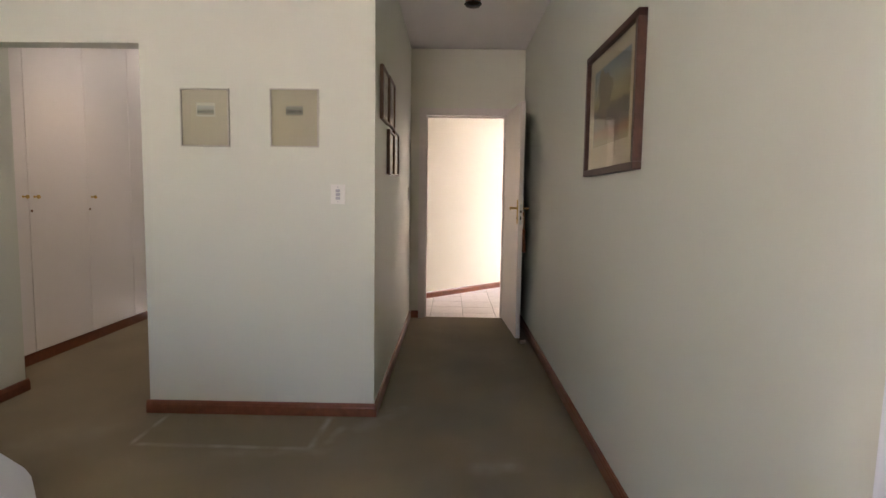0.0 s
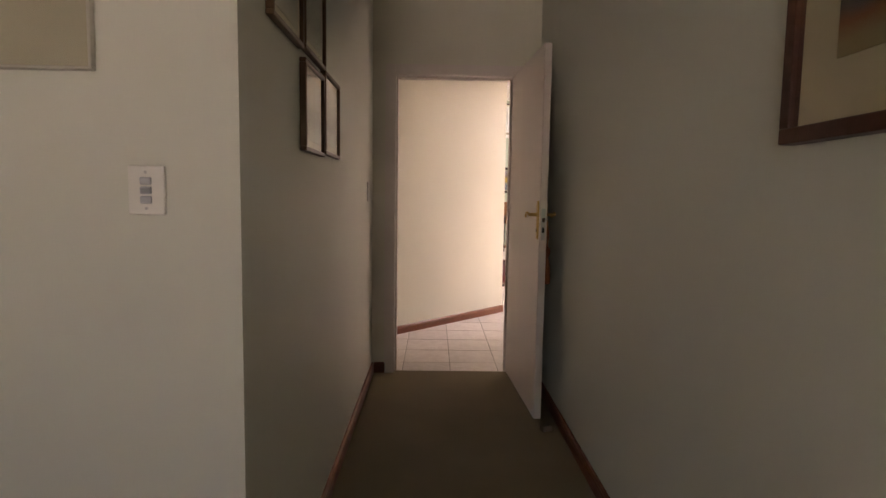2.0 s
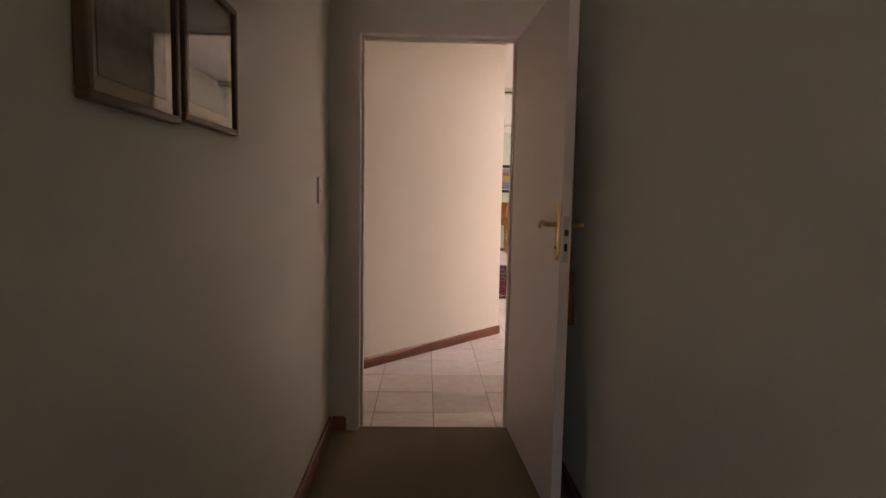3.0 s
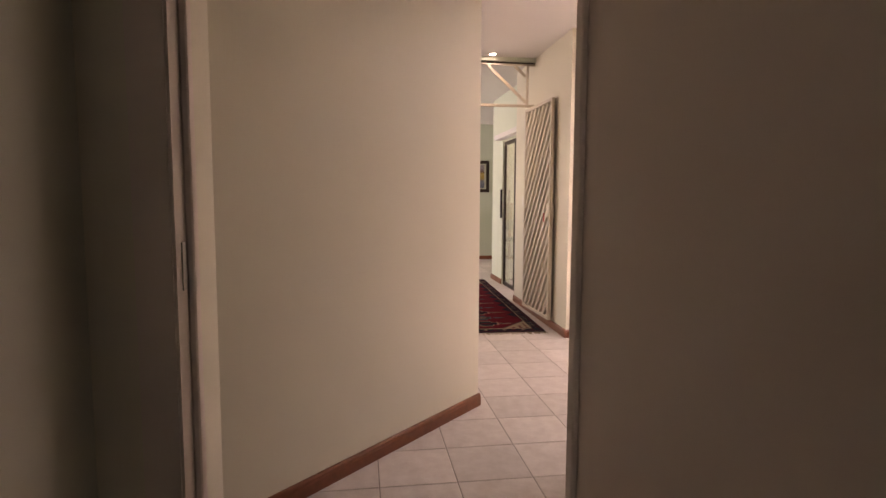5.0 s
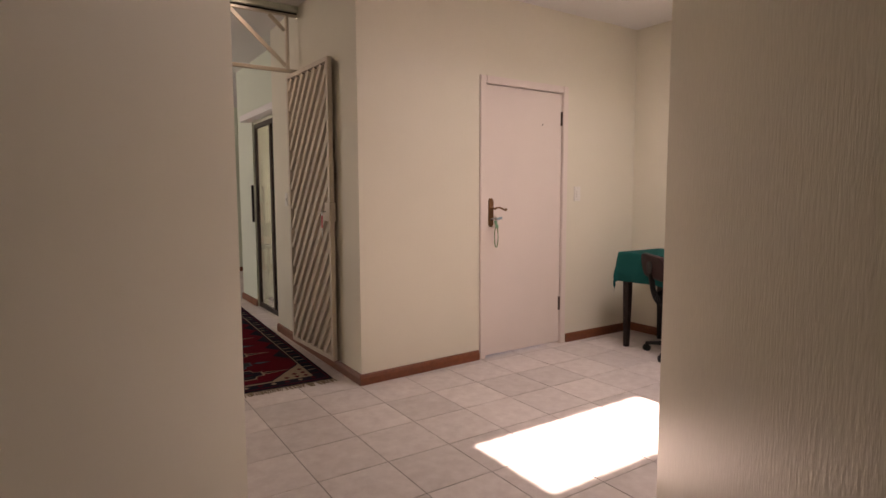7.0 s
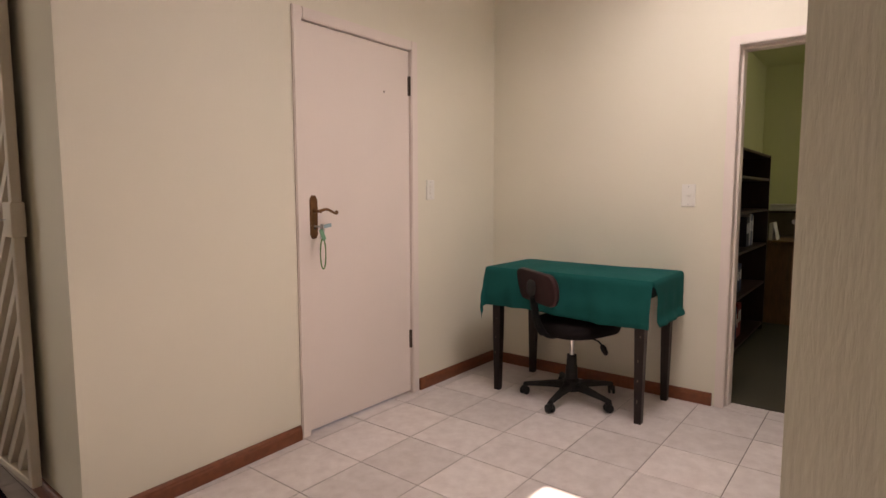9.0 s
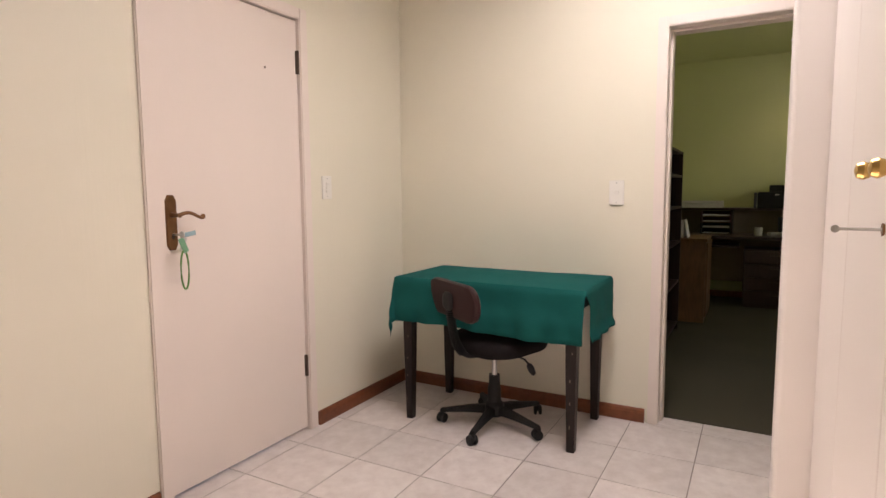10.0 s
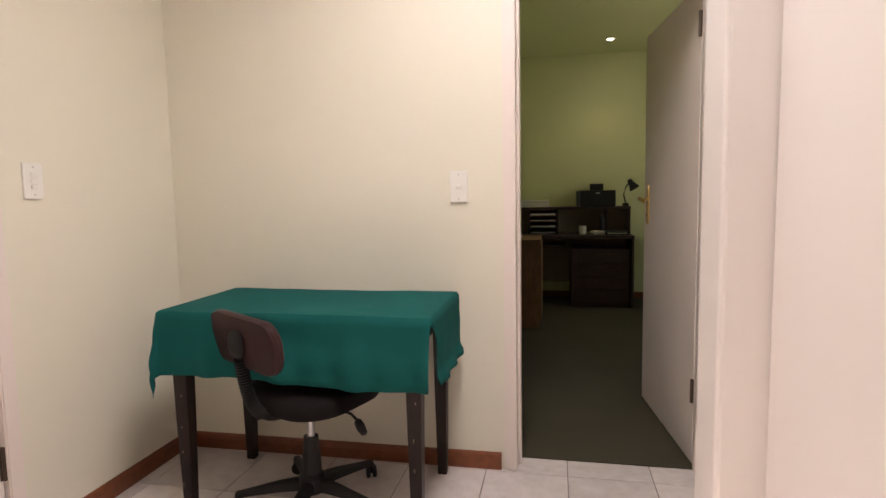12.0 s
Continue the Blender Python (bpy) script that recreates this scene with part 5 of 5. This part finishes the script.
# ---- bedroom ----
bed = thing("bed", pose(-1.54, -5.37, 0.03), "bed with white linen and a soft rounded duvet corner", "bed")
part("base", soft_block(-0.72, 0.72, -1.1, 1.08, 0.06, 0.30, 0.02, 2), shade("grey_bed_base", (0.35, 0.34, 0.33), 0.9), bed)
part("mattress", moved(cushion(1.46, 2.18, 0.15, 0.14, 0.02), 0, 0, 0.28), WHITE_LINEN, bed, "", True)
part("duvet", moved(cushion(1.62, 2.40, 0.42, 0.45, 0.02), 0.0, 0.03, 0.11), WHITE_LINEN, bed, "puffy bluish-white duvet", True)
for x in (-0.60, 0.60):
    for y in (-1.0, 0.98):
        part("leg", moved(lathe([(0.025, -0.03), (0.03, 0.06)], 12), x, y, 0), DARKWOOD, bed)

# only the near edge shows; the unseen width is added to block the sun
CURT = shade("white_curtain_cloth", (0.80, 0.81, 0.84), 0.9, vary=0.03, scale=6, bump=0.2, bump_scale=300)
bm = bmesh.new()
n = 330
rows = []
for z in (0.03, 0.6, 1.3, 2.15):
    rows.append([bm.verts.new((0.905 + 0.022 * math.sin(k / n * 110) * (1 - 0.1 * z), -4.87 - 0.03 * z - 1.62 * k / n, z)) for k in range(n + 1)])
for a, b in zip(rows, rows[1:]):
    for k in range(n):
        bm.faces.new((a[k], a[k + 1], b[k + 1], b[k]))
curtain = thing("curtain", pose(0, 0, 0), "white folded curtain, extended out of view across the bedroom side window to block its sun", "curtain")
cp = part("cloth", bm, CURT, curtain, "", True)
cm = cp.modifiers.new("thick", "SOLIDIFY")
cm.thickness = 0.003
part("rail", tube([(0.905, -6.55, 2.17), (0.905, -4.80, 2.17)], 0.012, 10), STEEL, curtain)
for yy in (-6.4, -4.95):
    part("bracket", tube([(0.905, yy, 2.17), (RW, yy, 2.17)], 0.007, 8), STEEL, curtain)


def window(name, m, w, h, label):
    ob = thing(name, m, label, "window")
    ob["kind"] = "structure"
    for x0, x1, z0, z1 in ((0, 0.05, 0, h), (w - 0.05, w, 0, h), (0.05, w - 0.05, 0, 0.05), (0.05, w - 0.05, h - 0.05, h), (w / 2 - 0.02, w / 2 + 0.02, 0.05, h - 0.05)):
        part("frame_bar", soft_block(x0, x1, 0.03, 0.08, z0, z1, 0.003, 1), ALU, ob)
    for x0, x1 in ((0.05, w / 2 - 0.02), (w / 2 + 0.02, w - 0.05)):
        p = part("pane", block(bmesh.new(), x0, x1, 0.052, 0.057, 0.05, h - 0.05), PANE, ob)
        p.visible_shadow = False
    return ob


window("window_1", pose(-1.5, -7.72, 0.35), 1.4, 1.65, "wide bedroom window in a bronze aluminium frame")
window("window_2", pose(RW + 0.12, -6.45, 0.5, 0, 0, 90), 1.5, 1.6, "bedroom side window in a bronze aluminium frame")
# window_3 is never in view; it was added to light the living room
window("window_3", pose(-2.6, 7.6, 0.5, 0, 0, 90), 2.0, 1.6, "living room window added out of view to light the room, in a bronze aluminium frame")
window("window_4", pose(6.5, -0.5, 0.9), 1.5, 1.1, "office window in a bronze aluminium frame")

SPOT_GLOW = glow("lamp_glow", (1.0, 0.93, 0.82), 14.0)


def downlight(x, y, watts, label):
    ob = thing("downlight", pose(x, y, H), label, "light", "recessed downlights")
    part("trim_ring", lathe([(0.030, -0.001), (0.034, -0.007), (0.050, -0.006), (0.054, 0.0)], 24), SWITCH, ob, "white metal ring", True)
    part("lamp_face", lathe([(0.029, -0.0015), (0.029, -0.003)], 20), SPOT_GLOW, ob, "glowing halogen lamp")
    li = new("downlight_lamp", bpy.data.lights.new("downlight_lamp", "SPOT"))
    li.data.energy, li.data.color, li.data.spot_size, li.data.spot_blend, li.data.shadow_soft_size = watts, (1.0, 0.86, 0.66), radians(110), 0.8, 0.03
    li.matrix_world = pose(x, y, H - 0.02)


downlight(1.64, 4.59, 1.5, "small lit recessed downlight before the gate")
downlight(2.37, 9.06, 2.0, "small lit recessed downlight in the living room")
downlight(8.44, 1.434, 1.6, "small lit recessed downlight in the office ceiling")
# assumed lamp, out of view, added to brighten the closets
downlight(-2.05, -1.45, 1.0, "small lit recessed downlight assumed out of view over the dressing area")
fit_ = thing("ceiling_lamp", pose(0.385, -1.42, H), "small dark ceiling lamp in the bedroom passage", "lamp")
part("rose", lathe([(0.055, 0.0), (0.058, -0.01), (0.045, -0.022)][::-1], 20), BRONZE, fit_, "", True)
part("bowl", lathe([(0.02, -0.012), (0.060, -0.020), (0.066, -0.030), (0.05, -0.046), (0.02, -0.052)][::-1], 24), shade("dark_bronze_glass", (0.03, 0.018, 0.012), 0.25, vary=0.2), fit_, "dark bowl shade", True)


# ---- floor tiles, one by one ----
TX0, TY0 = 0.725, 1.225
tm = bpy.data.meshes.new("tile")
bm = bmesh.new()
g = 0.0022
t_ = 0.5 - 0.006
lo = [bm.verts.new((x * 0.5, y * 0.5, -0.004)) for x, y in ((-1, -1), (1, -1), (1, 1), (-1, 1))]
mid = [bm.verts.new((x * 0.5, y * 0.5, -0.0008)) for x, y in ((-1, -1), (1, -1), (1, 1), (-1, 1))]
top = [bm.verts.new((x * t_, y * t_, 0.0)) for x, y in ((-1, -1), (1, -1), (1, 1), (-1, 1))]
bm.faces.new(top)
for a, b in ((lo, mid), (mid, top)):
    for i in range(4):
        bm.faces.new((a[i], a[(i + 1) % 4], b[(i + 1) % 4], b[i]))
bmesh.ops.recalc_face_normals(bm, faces=bm.faces)
bm.to_mesh(tm)
bm.free()
tm.materials.append(TILE)
rnd = random.Random(7)
for i in range(-11, 14):
    for j in range(-4, 27):
        x0, x1 = TX0 + i * T + g, TX0 + (i + 1) * T - g
        y0, y1 = TY0 + j * T + g, TY0 + (j + 1) * T - g
        hall = y1 < 4.9
        x0, x1 = max(x0, -0.185 if hall else -2.6), min(x1, TX + 0.118)
        y0, y1 = max(y0, 0.002), min(y1, 9.99)
        if x1 - x0 < 0.012 or y1 - y0 < 0.012:
            continue
        cx, cy = (x0 + x1) / 2, (y0 + y1) / 2
        if hall and (cy - cx > 1.123 + 0.36 and cy < 2.35 or cx < 0.6 and cy > 2.35 or cx - cy > 0.75 + 0.36 and cy < 1.45 and cx < 3.8 or cx > 2.5 and cy > 3.92 or cy < 1.1 and cx > 2.2):
            continue
        if not hall and (cx < 0.6 or cx > 4.4 or cx > 2.6 and cy < 7.2) and cy < 7.6:
            continue
        if cy > 7.6 and (cx < 1.2 or cx > 3.9):
            continue
        ob = bpy.data.objects.new("tile", tm)
        scene.collection.objects.link(ob)
        ob.parent = floor_hall
        ob.location = (cx, cy, 0.0)
        ob.scale = (x1 - x0, y1 - y0, 1)
        ob.rotation_euler = (radians(rnd.uniform(-0.06, 0.06)), radians(rnd.uniform(-0.06, 0.06)), 0)
bm = block(bmesh.new(), -2.6, 4.3, 7.6, 9.99, -0.003, -0.0015)
structure("floor_living", bm, shade("grey_living_floor", (0.42, 0.42, 0.42), 0.45, vary=0.06, scale=5, bump=0.05), "smooth grey tiled living room floor", "floor")
